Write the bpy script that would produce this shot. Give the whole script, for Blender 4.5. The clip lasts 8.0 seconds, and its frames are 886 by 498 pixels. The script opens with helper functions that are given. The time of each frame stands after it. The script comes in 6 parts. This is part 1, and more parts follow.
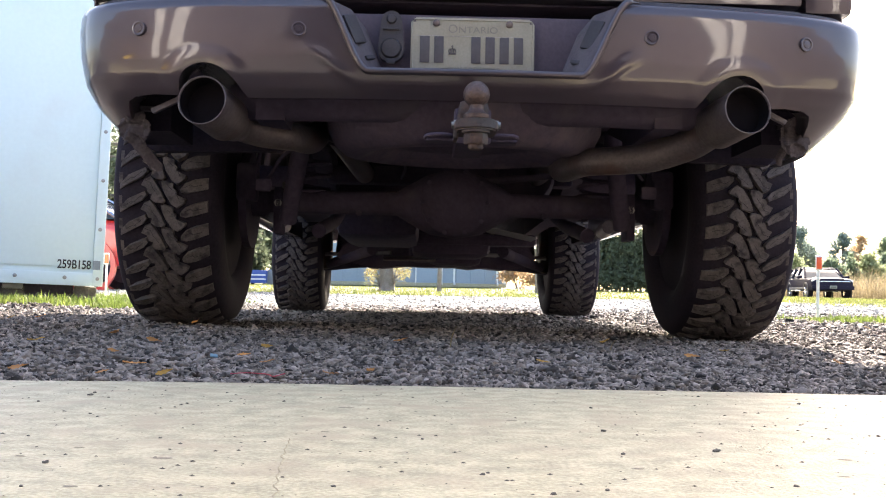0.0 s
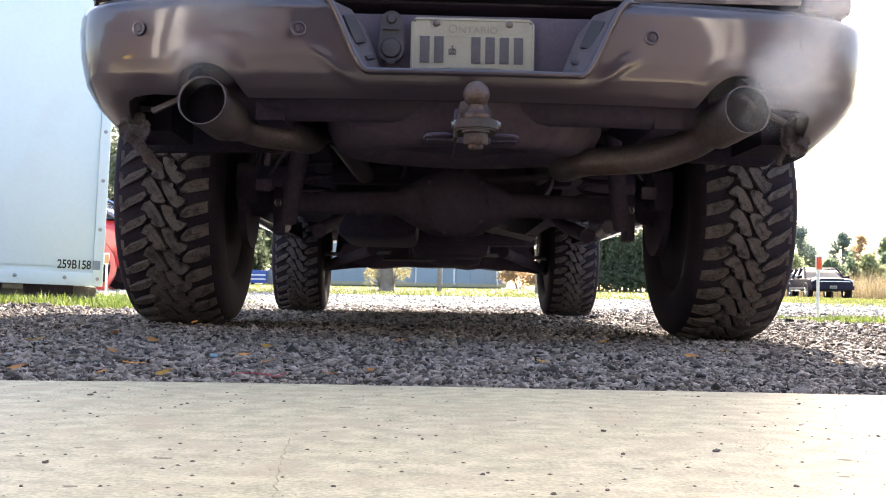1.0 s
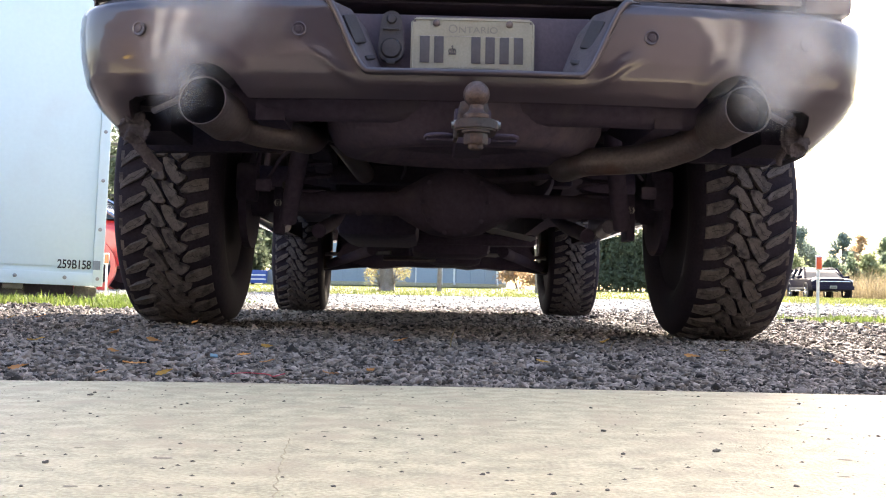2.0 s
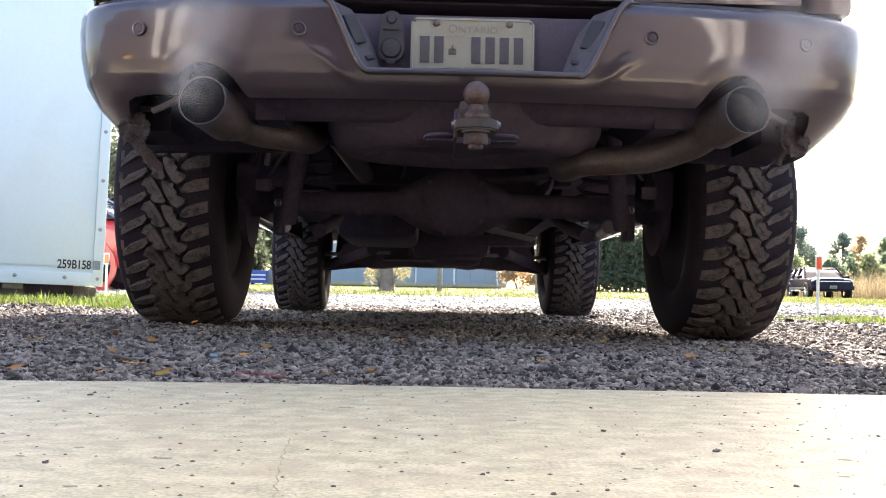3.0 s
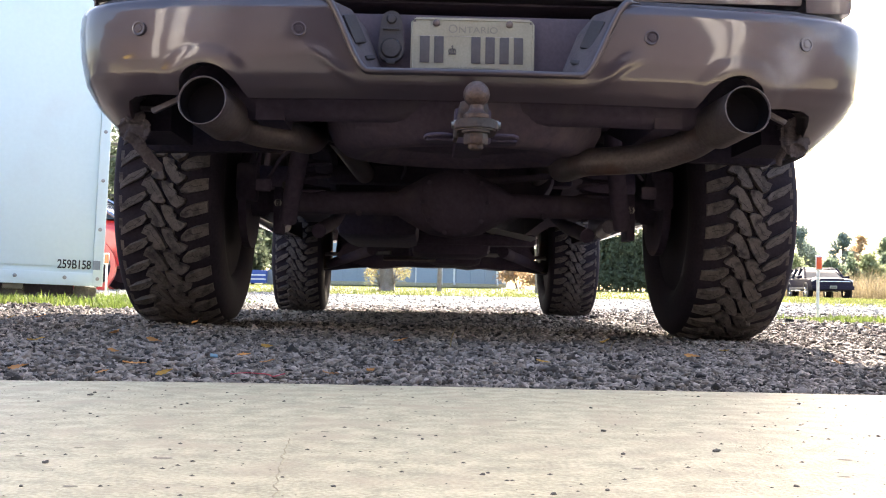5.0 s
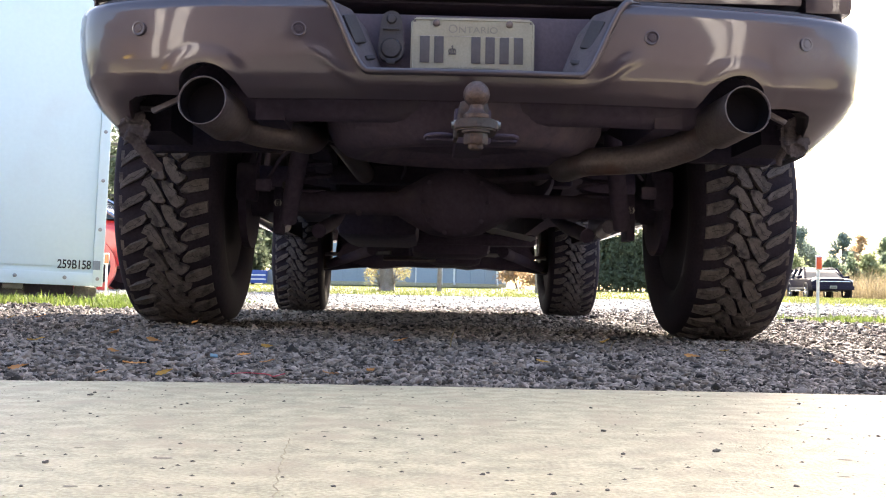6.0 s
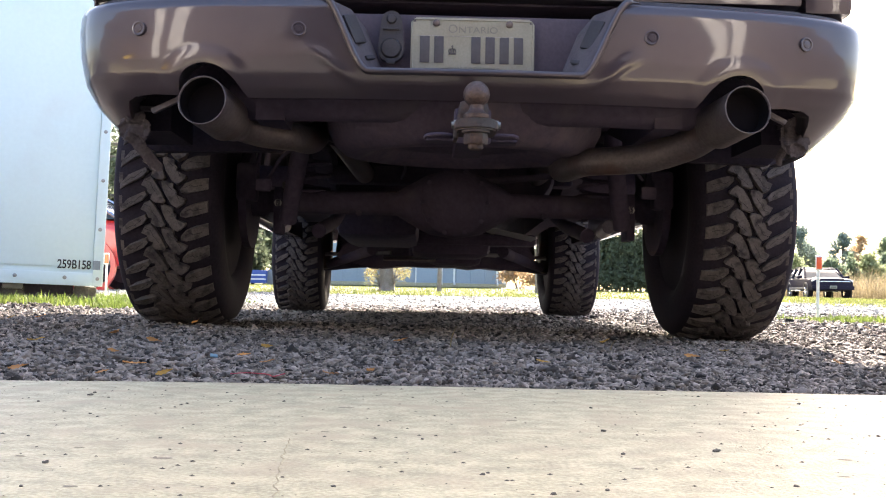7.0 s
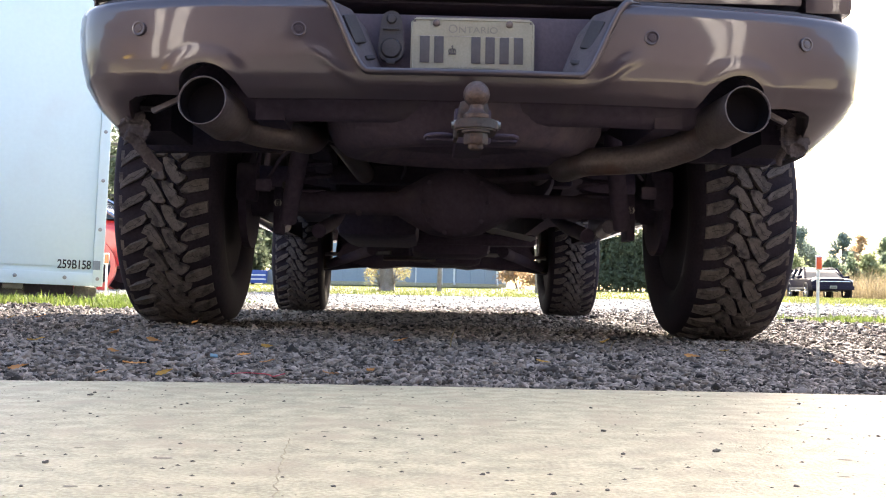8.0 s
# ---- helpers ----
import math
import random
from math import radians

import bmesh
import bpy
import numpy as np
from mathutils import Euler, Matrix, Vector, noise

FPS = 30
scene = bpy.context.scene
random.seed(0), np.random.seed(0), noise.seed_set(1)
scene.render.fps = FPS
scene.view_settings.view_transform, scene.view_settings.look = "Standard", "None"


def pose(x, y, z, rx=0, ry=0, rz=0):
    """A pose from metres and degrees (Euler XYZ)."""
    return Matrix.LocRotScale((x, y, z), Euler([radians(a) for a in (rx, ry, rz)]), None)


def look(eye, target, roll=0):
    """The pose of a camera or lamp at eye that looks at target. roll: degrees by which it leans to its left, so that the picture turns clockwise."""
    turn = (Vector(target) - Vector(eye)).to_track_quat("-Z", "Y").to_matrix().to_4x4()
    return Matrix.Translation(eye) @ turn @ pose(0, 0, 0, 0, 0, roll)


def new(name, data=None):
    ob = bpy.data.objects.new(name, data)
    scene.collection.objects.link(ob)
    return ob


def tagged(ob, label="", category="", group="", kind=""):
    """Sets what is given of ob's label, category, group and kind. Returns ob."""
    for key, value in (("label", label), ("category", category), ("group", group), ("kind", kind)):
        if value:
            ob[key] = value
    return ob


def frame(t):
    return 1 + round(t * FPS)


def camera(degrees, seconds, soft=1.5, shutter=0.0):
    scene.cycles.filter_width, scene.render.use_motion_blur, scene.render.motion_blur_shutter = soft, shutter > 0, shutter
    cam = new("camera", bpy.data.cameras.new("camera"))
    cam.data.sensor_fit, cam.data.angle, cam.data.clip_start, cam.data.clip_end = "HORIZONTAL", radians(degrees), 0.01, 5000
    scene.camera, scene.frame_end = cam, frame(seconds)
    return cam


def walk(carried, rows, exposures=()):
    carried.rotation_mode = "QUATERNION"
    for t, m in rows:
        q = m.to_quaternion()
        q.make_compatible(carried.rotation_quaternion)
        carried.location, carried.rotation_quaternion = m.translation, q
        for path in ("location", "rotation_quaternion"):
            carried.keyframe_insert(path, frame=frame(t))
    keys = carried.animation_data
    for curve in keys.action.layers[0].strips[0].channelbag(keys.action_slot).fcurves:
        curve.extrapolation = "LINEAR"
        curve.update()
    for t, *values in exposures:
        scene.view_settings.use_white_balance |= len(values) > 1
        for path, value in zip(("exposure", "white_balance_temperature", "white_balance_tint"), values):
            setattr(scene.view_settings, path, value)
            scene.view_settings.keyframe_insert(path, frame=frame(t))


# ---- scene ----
# the camera lies low on a concrete apron and stands still
cam = camera(45.93, 8.0, soft=1.1)
EYE = (0.0, 0.0, 0.117)
VIEW = look(EYE, (0.0, 10.0, 0.117 + 0.4595), 1.1)
walk(cam, [(0.0, VIEW), (8.0, VIEW)], exposures=[(0.0, 2.30, 6800, 14), (8.0, 2.30, 6800, 14)])

# ---- daylight ----
SUN_AZ, SUN_EL = radians(13), radians(31)
world = bpy.data.worlds.new("sky")
scene.world = world
world.use_nodes = True
wn = world.node_tree
sky = wn.nodes.new("ShaderNodeTexSky")
sky.sky_type = "NISHITA"
sky.sun_disc = False
sky.sun_elevation, sky.sun_rotation = SUN_EL, SUN_AZ
sky.air_density, sky.dust_density, sky.ozone_density = 1.0, 3.0, 1.0
wn.links.new(sky.outputs[0], wn.nodes["Background"].inputs[0])
wn.nodes["Background"].inputs[1].default_value = 0.15
sun_data = bpy.data.lights.new("sun", "SUN")
sun_data.energy, sun_data.angle, sun_data.color = 4.8, radians(0.6), (1.0, 0.93, 0.82)
sun = new("sun", sun_data)
sun.matrix_world = look((60 * math.sin(SUN_AZ) * math.cos(SUN_EL), 60 * math.cos(SUN_AZ) * math.cos(SUN_EL), 60 * math.sin(SUN_EL)), (0, 0, 0))
scene.cycles.transparent_max_bounces = 64

# ---- materials ----
def mat(name, col, rough=0.6, metal=0.0, col2=None, scale=8.0, fine=90.0, bump=0.15, coat=0.0, spec=0.5, stain=None, stain_at=(0.5, 0.65), stain_scale=3.0, vary=0.0, detail=6.0, dist=0.01, ramp_at=(0.36, 0.64), coat_rough=0.08):
    """Principled surface: two colours mixed by noise at two scales, optional stains, fine relief, variation from object to object."""
    m = bpy.data.materials.new(name)
    m.use_nodes = True
    nt = m.node_tree
    n, lk = nt.nodes, nt.links
    b = n["Principled BSDF"]
    b.inputs["Metallic"].default_value = metal
    b.inputs["Coat Weight"].default_value = coat
    b.inputs["Coat Roughness"].default_value = coat_rough
    b.inputs["Specular IOR Level"].default_value = spec
    tc = n.new("ShaderNodeTexCoord")
    big, small = n.new("ShaderNodeTexNoise"), n.new("ShaderNodeTexNoise")
    for tex, sc in ((big, scale), (small, fine)):
        tex.inputs["Scale"].default_value = sc
        tex.inputs["Detail"].default_value = detail
        lk.new(tc.outputs["Object"], tex.inputs["Vector"])
    add = n.new("ShaderNodeMath")
    add.operation = "MULTIPLY_ADD"
    add.inputs[1].default_value, add.inputs[2].default_value = 0.5, 0.0
    lk.new(small.outputs[0], add.inputs[0])
    half = n.new("ShaderNodeMath")
    half.operation = "MULTIPLY_ADD"
    half.inputs[1].default_value = 0.5
    lk.new(big.outputs[0], half.inputs[0])
    lk.new(add.outputs[0], half.inputs[2])
    ramp = n.new("ShaderNodeValToRGB")
    ramp.color_ramp.elements[0].position, ramp.color_ramp.elements[1].position = ramp_at
    ramp.color_ramp.elements[0].color = (*col, 1)
    ramp.color_ramp.elements[1].color = (*(col2 or [c * 1.35 for c in col]), 1)
    lk.new(half.outputs[0], ramp.inputs[0])
    out = ramp.outputs[0]
    if stain:
        st = n.new("ShaderNodeTexNoise")
        st.inputs["Scale"].default_value, st.inputs["Detail"].default_value = stain_scale, 8
        lk.new(tc.outputs["Object"], st.inputs["Vector"])
        mask = n.new("ShaderNodeMapRange")
        mask.inputs[1].default_value, mask.inputs[2].default_value = stain_at
        lk.new(st.outputs[0], mask.inputs[0])
        mx = n.new("ShaderNodeMix")
        mx.data_type = "RGBA"
        lk.new(mask.outputs[0], mx.inputs[0])
        lk.new(out, mx.inputs[6])
        mx.inputs[7].default_value = (*stain, 1)
        out = mx.outputs[2]
    if vary:
        info, geo = n.new("ShaderNodeObjectInfo"), n.new("ShaderNodeNewGeometry")
        both = n.new("ShaderNodeMath")
        both.operation = "ADD"
        lk.new(info.outputs["Random"], both.inputs[0])
        lk.new(geo.outputs["Random Per Island"], both.inputs[1])
        fr = n.new("ShaderNodeMath")
        fr.operation = "FRACT"
        lk.new(both.outputs[0], fr.inputs[0])
        rng = n.new("ShaderNodeMapRange")
        rng.inputs[3].default_value, rng.inputs[4].default_value = 1 - vary, 1 + vary
        lk.new(fr.outputs[0], rng.inputs[0])
        hsv = n.new("ShaderNodeHueSaturation")
        lk.new(rng.outputs[0], hsv.inputs["Value"])
        lk.new(out, hsv.inputs["Color"])
        out = hsv.outputs[0]
    lk.new(out, b.inputs["Base Color"])
    rr = n.new("ShaderNodeMapRange")
    rr.inputs[3].default_value, rr.inputs[4].default_value = max(0.02, rough - 0.08), min(1, rough + 0.08)
    lk.new(half.outputs[0], rr.inputs[0])
    lk.new(rr.outputs[0], b.inputs["Roughness"])
    if bump:
        bp = n.new("ShaderNodeBump")
        bp.inputs["Strength"].default_value, bp.inputs["Distance"].default_value = bump, dist
        lk.new(half.outputs[0], bp.inputs["Height"])
        lk.new(bp.outputs[0], b.inputs["Normal"])
    return m


def leafy(name, col, col2, through_light=0.35, vary=0.3):
    """Thin foliage that lets some light through."""
    m = mat(name, col, 0.6, col2=col2, scale=0.6, fine=9, bump=0, vary=vary, spec=0.25)
    n, lk = m.node_tree.nodes, m.node_tree.links
    b = n["Principled BSDF"]
    tr = n.new("ShaderNodeBsdfTranslucent")
    lk.new(b.inputs["Base Color"].links[0].from_socket, tr.inputs[0])
    mx = n.new("ShaderNodeMixShader")
    mx.inputs[0].default_value = through_light
    lk.new(b.outputs[0], mx.inputs[1])
    lk.new(tr.outputs[0], mx.inputs[2])
    lk.new(mx.outputs[0], n["Material Output"].inputs[0])
    return m


def glass_mat(name, col=(0.03, 0.035, 0.04)):
    m = mat(name, col, 0.10, bump=0, scale=1, fine=3, spec=0.06)
    return m


def smoke_mat(name, density, lump):
    """Thin white vapour: clear where the noise is low and towards the rim of the piece."""
    m = bpy.data.materials.new(name)
    m.use_nodes = True
    n, lk = m.node_tree.nodes, m.node_tree.links
    tc = n.new("ShaderNodeTexCoord")
    flat = n.new("ShaderNodeVectorMath")
    flat.operation = "MULTIPLY"
    flat.inputs[1].default_value = (1, 0.0, 1)
    lk.new(tc.outputs["Object"], flat.inputs[0])
    ln = n.new("ShaderNodeVectorMath")
    ln.operation = "LENGTH"
    lk.new(flat.outputs[0], ln.inputs[0])
    info = n.new("ShaderNodeObjectInfo")
    off = n.new("ShaderNodeVectorMath")
    off.operation = "ADD"
    sc = n.new("ShaderNodeMath")
    sc.operation = "MULTIPLY"
    sc.inputs[1].default_value = 40
    lk.new(info.outputs["Random"], sc.inputs[0])
    lk.new(tc.outputs["Object"], off.inputs[0])
    lk.new(sc.outputs[0], off.inputs[1])
    nz = n.new("ShaderNodeTexNoise")
    nz.inputs["Scale"].default_value, nz.inputs["Detail"].default_value, nz.inputs["Distortion"].default_value = lump, 3.5, 0.3
    lk.new(off.outputs[0], nz.inputs["Vector"])
    rim = n.new("ShaderNodeMapRange")
    rim.interpolation_type = "SMOOTHSTEP"
    rim.inputs[1].default_value, rim.inputs[2].default_value = 0.05, 0.92
    rim.inputs[3].default_value, rim.inputs[4].default_value = 1.0, 0.0
    lk.new(ln.outputs["Value"], rim.inputs[0])
    lumps = n.new("ShaderNodeMapRange")
    lumps.inputs[1].default_value, lumps.inputs[2].default_value = 0.33, 0.68
    lumps.inputs[3].default_value, lumps.inputs[4].default_value = 0.08, 1.0
    lk.new(nz.outputs[0], lumps.inputs[0])
    mul = n.new("ShaderNodeMath")
    mul.operation = "MULTIPLY"
    lk.new(rim.outputs[0], mul.inputs[0])
    lk.new(lumps.outputs[0], mul.inputs[1])
    den = n.new("ShaderNodeMath")
    den.operation = "MULTIPLY"
    den.inputs[1].default_value = density
    lk.new(mul.outputs[0], den.inputs[0])
    dif, tl, tp = n.new("ShaderNodeBsdfDiffuse"), n.new("ShaderNodeBsdfTranslucent"), n.new("ShaderNodeBsdfTransparent")
    dif.inputs[0].default_value = tl.inputs[0].default_value = (0.9, 0.9, 0.92, 1)
    body, mx = n.new("ShaderNodeMixShader"), n.new("ShaderNodeMixShader")
    body.inputs[0].default_value = 0.5
    lk.new(dif.outputs[0], body.inputs[1])
    lk.new(tl.outputs[0], body.inputs[2])
    lk.new(den.outputs[0], mx.inputs[0])
    lk.new(tp.outputs[0], mx.inputs[1])
    lk.new(body.outputs[0], mx.inputs[2])
    lk.new(mx.outputs[0], n["Material Output"].inputs[0])
    return m


PAINT = mat("brown_metallic_paint", (0.050, 0.038, 0.050), 0.36, 0.4, (0.058, 0.044, 0.057), 2, 14, 0, coat=0.9, coat_rough=0.055, stain=(0.072, 0.058, 0.064), stain_at=(0.45, 0.9), stain_scale=4)
DUSTY = mat("dusty_torn_plastic", (0.080, 0.070, 0.084), 0.8, 0, (0.130, 0.115, 0.130), 25, 160, 0.5)
TORN = mat("grimy_torn_plastic", (0.046, 0.039, 0.046), 0.85, 0, (0.080, 0.069, 0.076), 25, 160, 0.4, spec=0.2)
PLASTIC = mat("dark_plastic", (0.030, 0.027, 0.034), 0.6, 0, (0.052, 0.048, 0.056), 12, 200, 0.15)
# underbody black raised and tinted purple: veiling glare mixed into the base colour
BLACK = mat("glare_tinted_underbody_black", (0.042, 0.033, 0.054), 0.8, 0, (0.070, 0.056, 0.084), 5, 60, 0.3, spec=0.2, stain=(0.085, 0.070, 0.088), stain_at=(0.58, 0.75), stain_scale=6)
# near-black for wheel wells and bumper hollows, their shade included in the colour
LINER = mat("shade_black_liner", (0.016, 0.013, 0.022), 0.85, 0, (0.030, 0.024, 0.038), 6, 90, 0.2, spec=0.15)
# spare tyre and hose tint, lightened to carry the lens glare in its colour
SPARE = mat("glare_lifted_grey", (0.062, 0.048, 0.076), 0.85, 0, (0.100, 0.080, 0.112), 6, 70, 0.3, spec=0.2, stain=(0.14, 0.115, 0.135), stain_at=(0.52, 0.75), stain_scale=9)
RECESS = mat("matt_recess_plastic", (0.072, 0.060, 0.082), 0.75, 0, (0.100, 0.084, 0.108), 4, 120, 0.15, spec=0.2)
RUST_BALL = mat("rusted_ball", (0.062, 0.042, 0.040), 0.42, 0.4, (0.125, 0.080, 0.068), 40, 220, 0.4)
RUSTY = mat("rusty_steel", (0.058, 0.040, 0.038), 0.7, 0.3, (0.120, 0.074, 0.058), 14, 160, 0.4, stain=(0.055, 0.050, 0.052), stain_at=(0.45, 0.6), stain_scale=18)
STEEL = mat("dull_steel", (0.30, 0.29, 0.28), 0.42, 0.85, (0.42, 0.40, 0.38), 15, 150, 0.1)
PIPE = mat("exhaust_steel", (0.092, 0.076, 0.080), 0.45, 0.45, (0.165, 0.138, 0.138), 9, 120, 0.2, stain=(0.11, 0.066, 0.056), stain_at=(0.5, 0.7), stain_scale=8)
# soot of the pipe lining; also painted darkness for pipe depth and rim holes
SOOT = mat("soot_and_hole_black", (0.006, 0.005, 0.007), 0.95, 0, bump=0.1, spec=0.1)
RUBBER = mat("tyre_rubber", (0.014, 0.011, 0.018), 0.85, 0, (0.026, 0.021, 0.030), 10, 120, 0.2, spec=0.2)
TREAD = mat("dusty_tread_rubber", (0.062, 0.055, 0.055), 0.85, 0, (0.125, 0.112, 0.108), 22, 170, 0.5, spec=0.3, stain=(0.034, 0.029, 0.033), stain_at=(0.52, 0.70), stain_scale=38)
PLATE = mat("number_plate_white", (0.255, 0.248, 0.205), 0.45, 0, (0.315, 0.305, 0.258), 20, 200, 0.05)
PALE_INK = mat("faded_plate_ink", (0.17, 0.165, 0.155), 0.5, 0, bump=0)
PLATE_INK = mat("plate_ink", (0.055, 0.052, 0.062), 0.5, 0, bump=0)
ALU = mat("white_aluminium_sheet", (0.72, 0.81, 0.81), 0.42, 0.0, (0.76, 0.85, 0.85), 1.2, 30, 0.02, stain=(0.70, 0.72, 0.70), stain_at=(0.55, 0.85), stain_scale=1.5)
INK = mat("black_lettering", (0.02, 0.02, 0.025), 0.5, 0, bump=0)
GREYSQ = mat("grey_sticker", (0.22, 0.24, 0.26), 0.5, 0, bump=0)
WOOD = mat("weathered_timber", (0.06, 0.048, 0.038), 0.85, 0, (0.12, 0.10, 0.08), 10, 80, 0.5)
CONCRETE = mat("worn_concrete", (0.272, 0.246, 0.160), 0.62, 0, (0.49, 0.450, 0.305), 34, 260, 0.6, stain=(0.35, 0.285, 0.195), stain_at=(0.50, 0.76), stain_scale=14, spec=0.4, ramp_at=(0.40, 0.60), dist=0.004)
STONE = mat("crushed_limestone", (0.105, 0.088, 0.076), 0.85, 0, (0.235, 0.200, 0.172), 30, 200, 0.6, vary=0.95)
# far road stones paler than STONE: sunlit brightness painted into their colour
SUNLITSTONE = mat("sunlit_road_stone", (0.26, 0.245, 0.225), 0.9, 0, (0.38, 0.36, 0.33), 10, 90, 0.4, vary=0.35)
# bed under the stones, darkened so its colour gives shade in the gaps
SOIL = mat("gap_shade_gravel_bed", (0.035, 0.031, 0.032), 0.95, 0, (0.085, 0.077, 0.076), 14, 90, 0.8, detail=10, dist=0.02)
# far road surface, likewise coloured as pale as it looks in sun
FARGRAVEL = mat("sunlit_gravel_road", (0.26, 0.25, 0.24), 0.95, 0, (0.42, 0.41, 0.39), 9, 60, 0.8, detail=10, dist=0.03)
LAWN = mat("lawn_soil", (0.10, 0.12, 0.04), 0.9, 0, (0.20, 0.19, 0.07), 2.5, 40, 0.5, stain=(0.20, 0.16, 0.06), stain_at=(0.5, 0.7), stain_scale=0.8)
GREEN = leafy("fresh_grass_blades", (0.085, 0.135, 0.028), (0.175, 0.215, 0.055), 0.42, 0.45)
GRASS = leafy("grass_blades", (0.13, 0.17, 0.04), (0.27, 0.27, 0.09), 0.4, 0.35)
DRYGRASS = leafy("dry_tall_grass", (0.20, 0.155, 0.085), (0.31, 0.25, 0.15), 0.45, 0.4)
# far foliage, dark and mid: distance haze painted in as a paler green
LEAF_DARK = leafy("hazed_dark_foliage", (0.20, 0.25, 0.225), (0.27, 0.33, 0.29), 0.75)
LEAF_MID = leafy("hazed_green_foliage", (0.19, 0.24, 0.16), (0.27, 0.32, 0.21), 0.7)
# darker green for hedge and left trees, without the haze lift
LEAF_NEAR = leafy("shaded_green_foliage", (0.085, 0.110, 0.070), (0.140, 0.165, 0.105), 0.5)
LEAF_PALE = leafy("pale_autumn_foliage", (0.26, 0.30, 0.16), (0.36, 0.38, 0.22), 0.65)
LEAF_RUST = leafy("russet_autumn_foliage", (0.42, 0.30, 0.18), (0.52, 0.39, 0.25), 0.6)
LEAF_GOLD = leafy("yellow_shoot_leaves", (0.42, 0.36, 0.16), (0.56, 0.50, 0.28), 0.4)
FALLEN = leafy("fallen_leaf_orange", (0.34, 0.13, 0.035), (0.46, 0.24, 0.07), 0.2, 0.5)
FALLEN_Y = leafy("fallen_leaf_yellow", (0.46, 0.24, 0.03), (0.54, 0.34, 0.08), 0.2, 0.4)
BARK = mat("grey_bark", (0.13, 0.115, 0.10), 0.9, 0, (0.25, 0.225, 0.20), 9, 50, 0.9, dist=0.03)
SIDING = mat("blue_grey_metal_siding", (0.26, 0.32, 0.38), 0.5, 0, (0.31, 0.37, 0.43), 0.6, 15, 0.05)
ROOF = mat("grey_metal_roof", (0.20, 0.21, 0.23), 0.5, 0, (0.26, 0.27, 0.28), 0.8, 20, 0.05)
WHITE = mat("white_paint", (0.75, 0.75, 0.73), 0.5, 0, (0.80, 0.80, 0.78), 2, 60, 0.05)
ORANGE = mat("orange_reflector", (0.75, 0.09, 0.03), 0.35, 0, (0.85, 0.14, 0.05), 30, 200, 0.05)
CARBLACK = mat("black_car_paint", (0.022, 0.019, 0.032), 0.45, 0.0, (0.030, 0.026, 0.042), 2, 100, 0, spec=0.012)
CARBLUE = mat("dark_blue_car_paint", (0.018, 0.024, 0.050), 0.35, 0.0, (0.024, 0.032, 0.062), 2, 100, 0, spec=0.012)
CARRED = mat("red_car_paint", (0.45, 0.02, 0.018), 0.3, 0.1, (0.52, 0.03, 0.025), 2, 100, 0, coat=0.8)
GLASS = glass_mat("dark_car_glass")
LAMP = mat("headlamp_lens", (0.45, 0.48, 0.52), 0.1, 0.3, bump=0)
CHROME = mat("bright_metal", (0.55, 0.55, 0.57), 0.18, 0.95, bump=0)
PANEL = mat("garage_wall_panel", (0.050, 0.041, 0.040), 0.7, 0, (0.070, 0.058, 0.054), 1.5, 40, 0.1)
YELLOW = mat("yellow_painted_metal", (0.62, 0.40, 0.05), 0.45, 0, (0.70, 0.47, 0.08), 3, 60, 0.05)
BLUE = mat("blue_painted_metal", (0.03, 0.07, 0.30), 0.45, 0, (0.04, 0.09, 0.36), 3, 60, 0.05)
SMOKE = [smoke_mat("thin_vapour", 0.16, 1.5), smoke_mat("grey_vapour", 0.22, 2.2), smoke_mat("white_vapour", 0.245, 2.7)]

# ---- mesh helpers ----
def finish(name, bm, material, smooth=38):
    me = bpy.data.meshes.new(name)
    bm.normal_update()
    bm.to_mesh(me)
    bm.free()
    me.materials.append(material)
    if smooth:
        me.polygons.foreach_set("use_smooth", [True] * len(me.polygons))
        me.set_sharp_from_angle(angle=radians(smooth))
    return me


def part(name, bm, material, parent=None, label="", smooth=38):
    ob = new(name, finish(name, bm, material, smooth))
    ob.parent = parent
    return tagged(ob, label)


def thing(name, label, category, m=None, group="", kind=""):
    ob = new(name)
    ob.empty_display_size = 0.1
    if m:
        ob.matrix_basis = m
    return tagged(ob, label, category, group, kind)


def solid(name, bm, material, label, category="", group="", kind="", m=None, smooth=38):
    ob = new(name, finish(name, bm, material, smooth))
    if m:
        ob.matrix_basis = m
    return tagged(ob, label, category, group, kind)


def box(bm, c, s, bevel=0.0, rot=None):
    m = Matrix.Translation(c) @ (rot.to_4x4() if rot else Matrix()) @ Matrix.Diagonal((*s, 1))
    vs = bmesh.ops.create_cube(bm, size=1, matrix=m)["verts"]
    if bevel:
        es = list({e for v in vs for e in v.link_edges})
        bmesh.ops.bevel(bm, geom=es, offset=bevel, segments=2, affect="EDGES", profile=0.6)
    return bm


def bx(c, s, bevel=0.0, rot=None):
    return box(bmesh.new(), c, s, bevel, rot)


def rings(bm, loops, closed=True, cap=True):
    """Skin between successive loops of points."""
    vv = [[bm.verts.new(p) for p in lp] for lp in loops]
    k = len(vv[0])
    for a, b in zip(vv, vv[1:]):
        for i in range(k if closed else k - 1):
            j = (i + 1) % k
            bm.faces.new((a[i], a[j], b[j], b[i]))
    if cap and closed:
        bm.faces.new(vv[0][::-1])
        bm.faces.new(vv[-1])
    bmesh.ops.recalc_face_normals(bm, faces=bm.faces[:])
    return bm


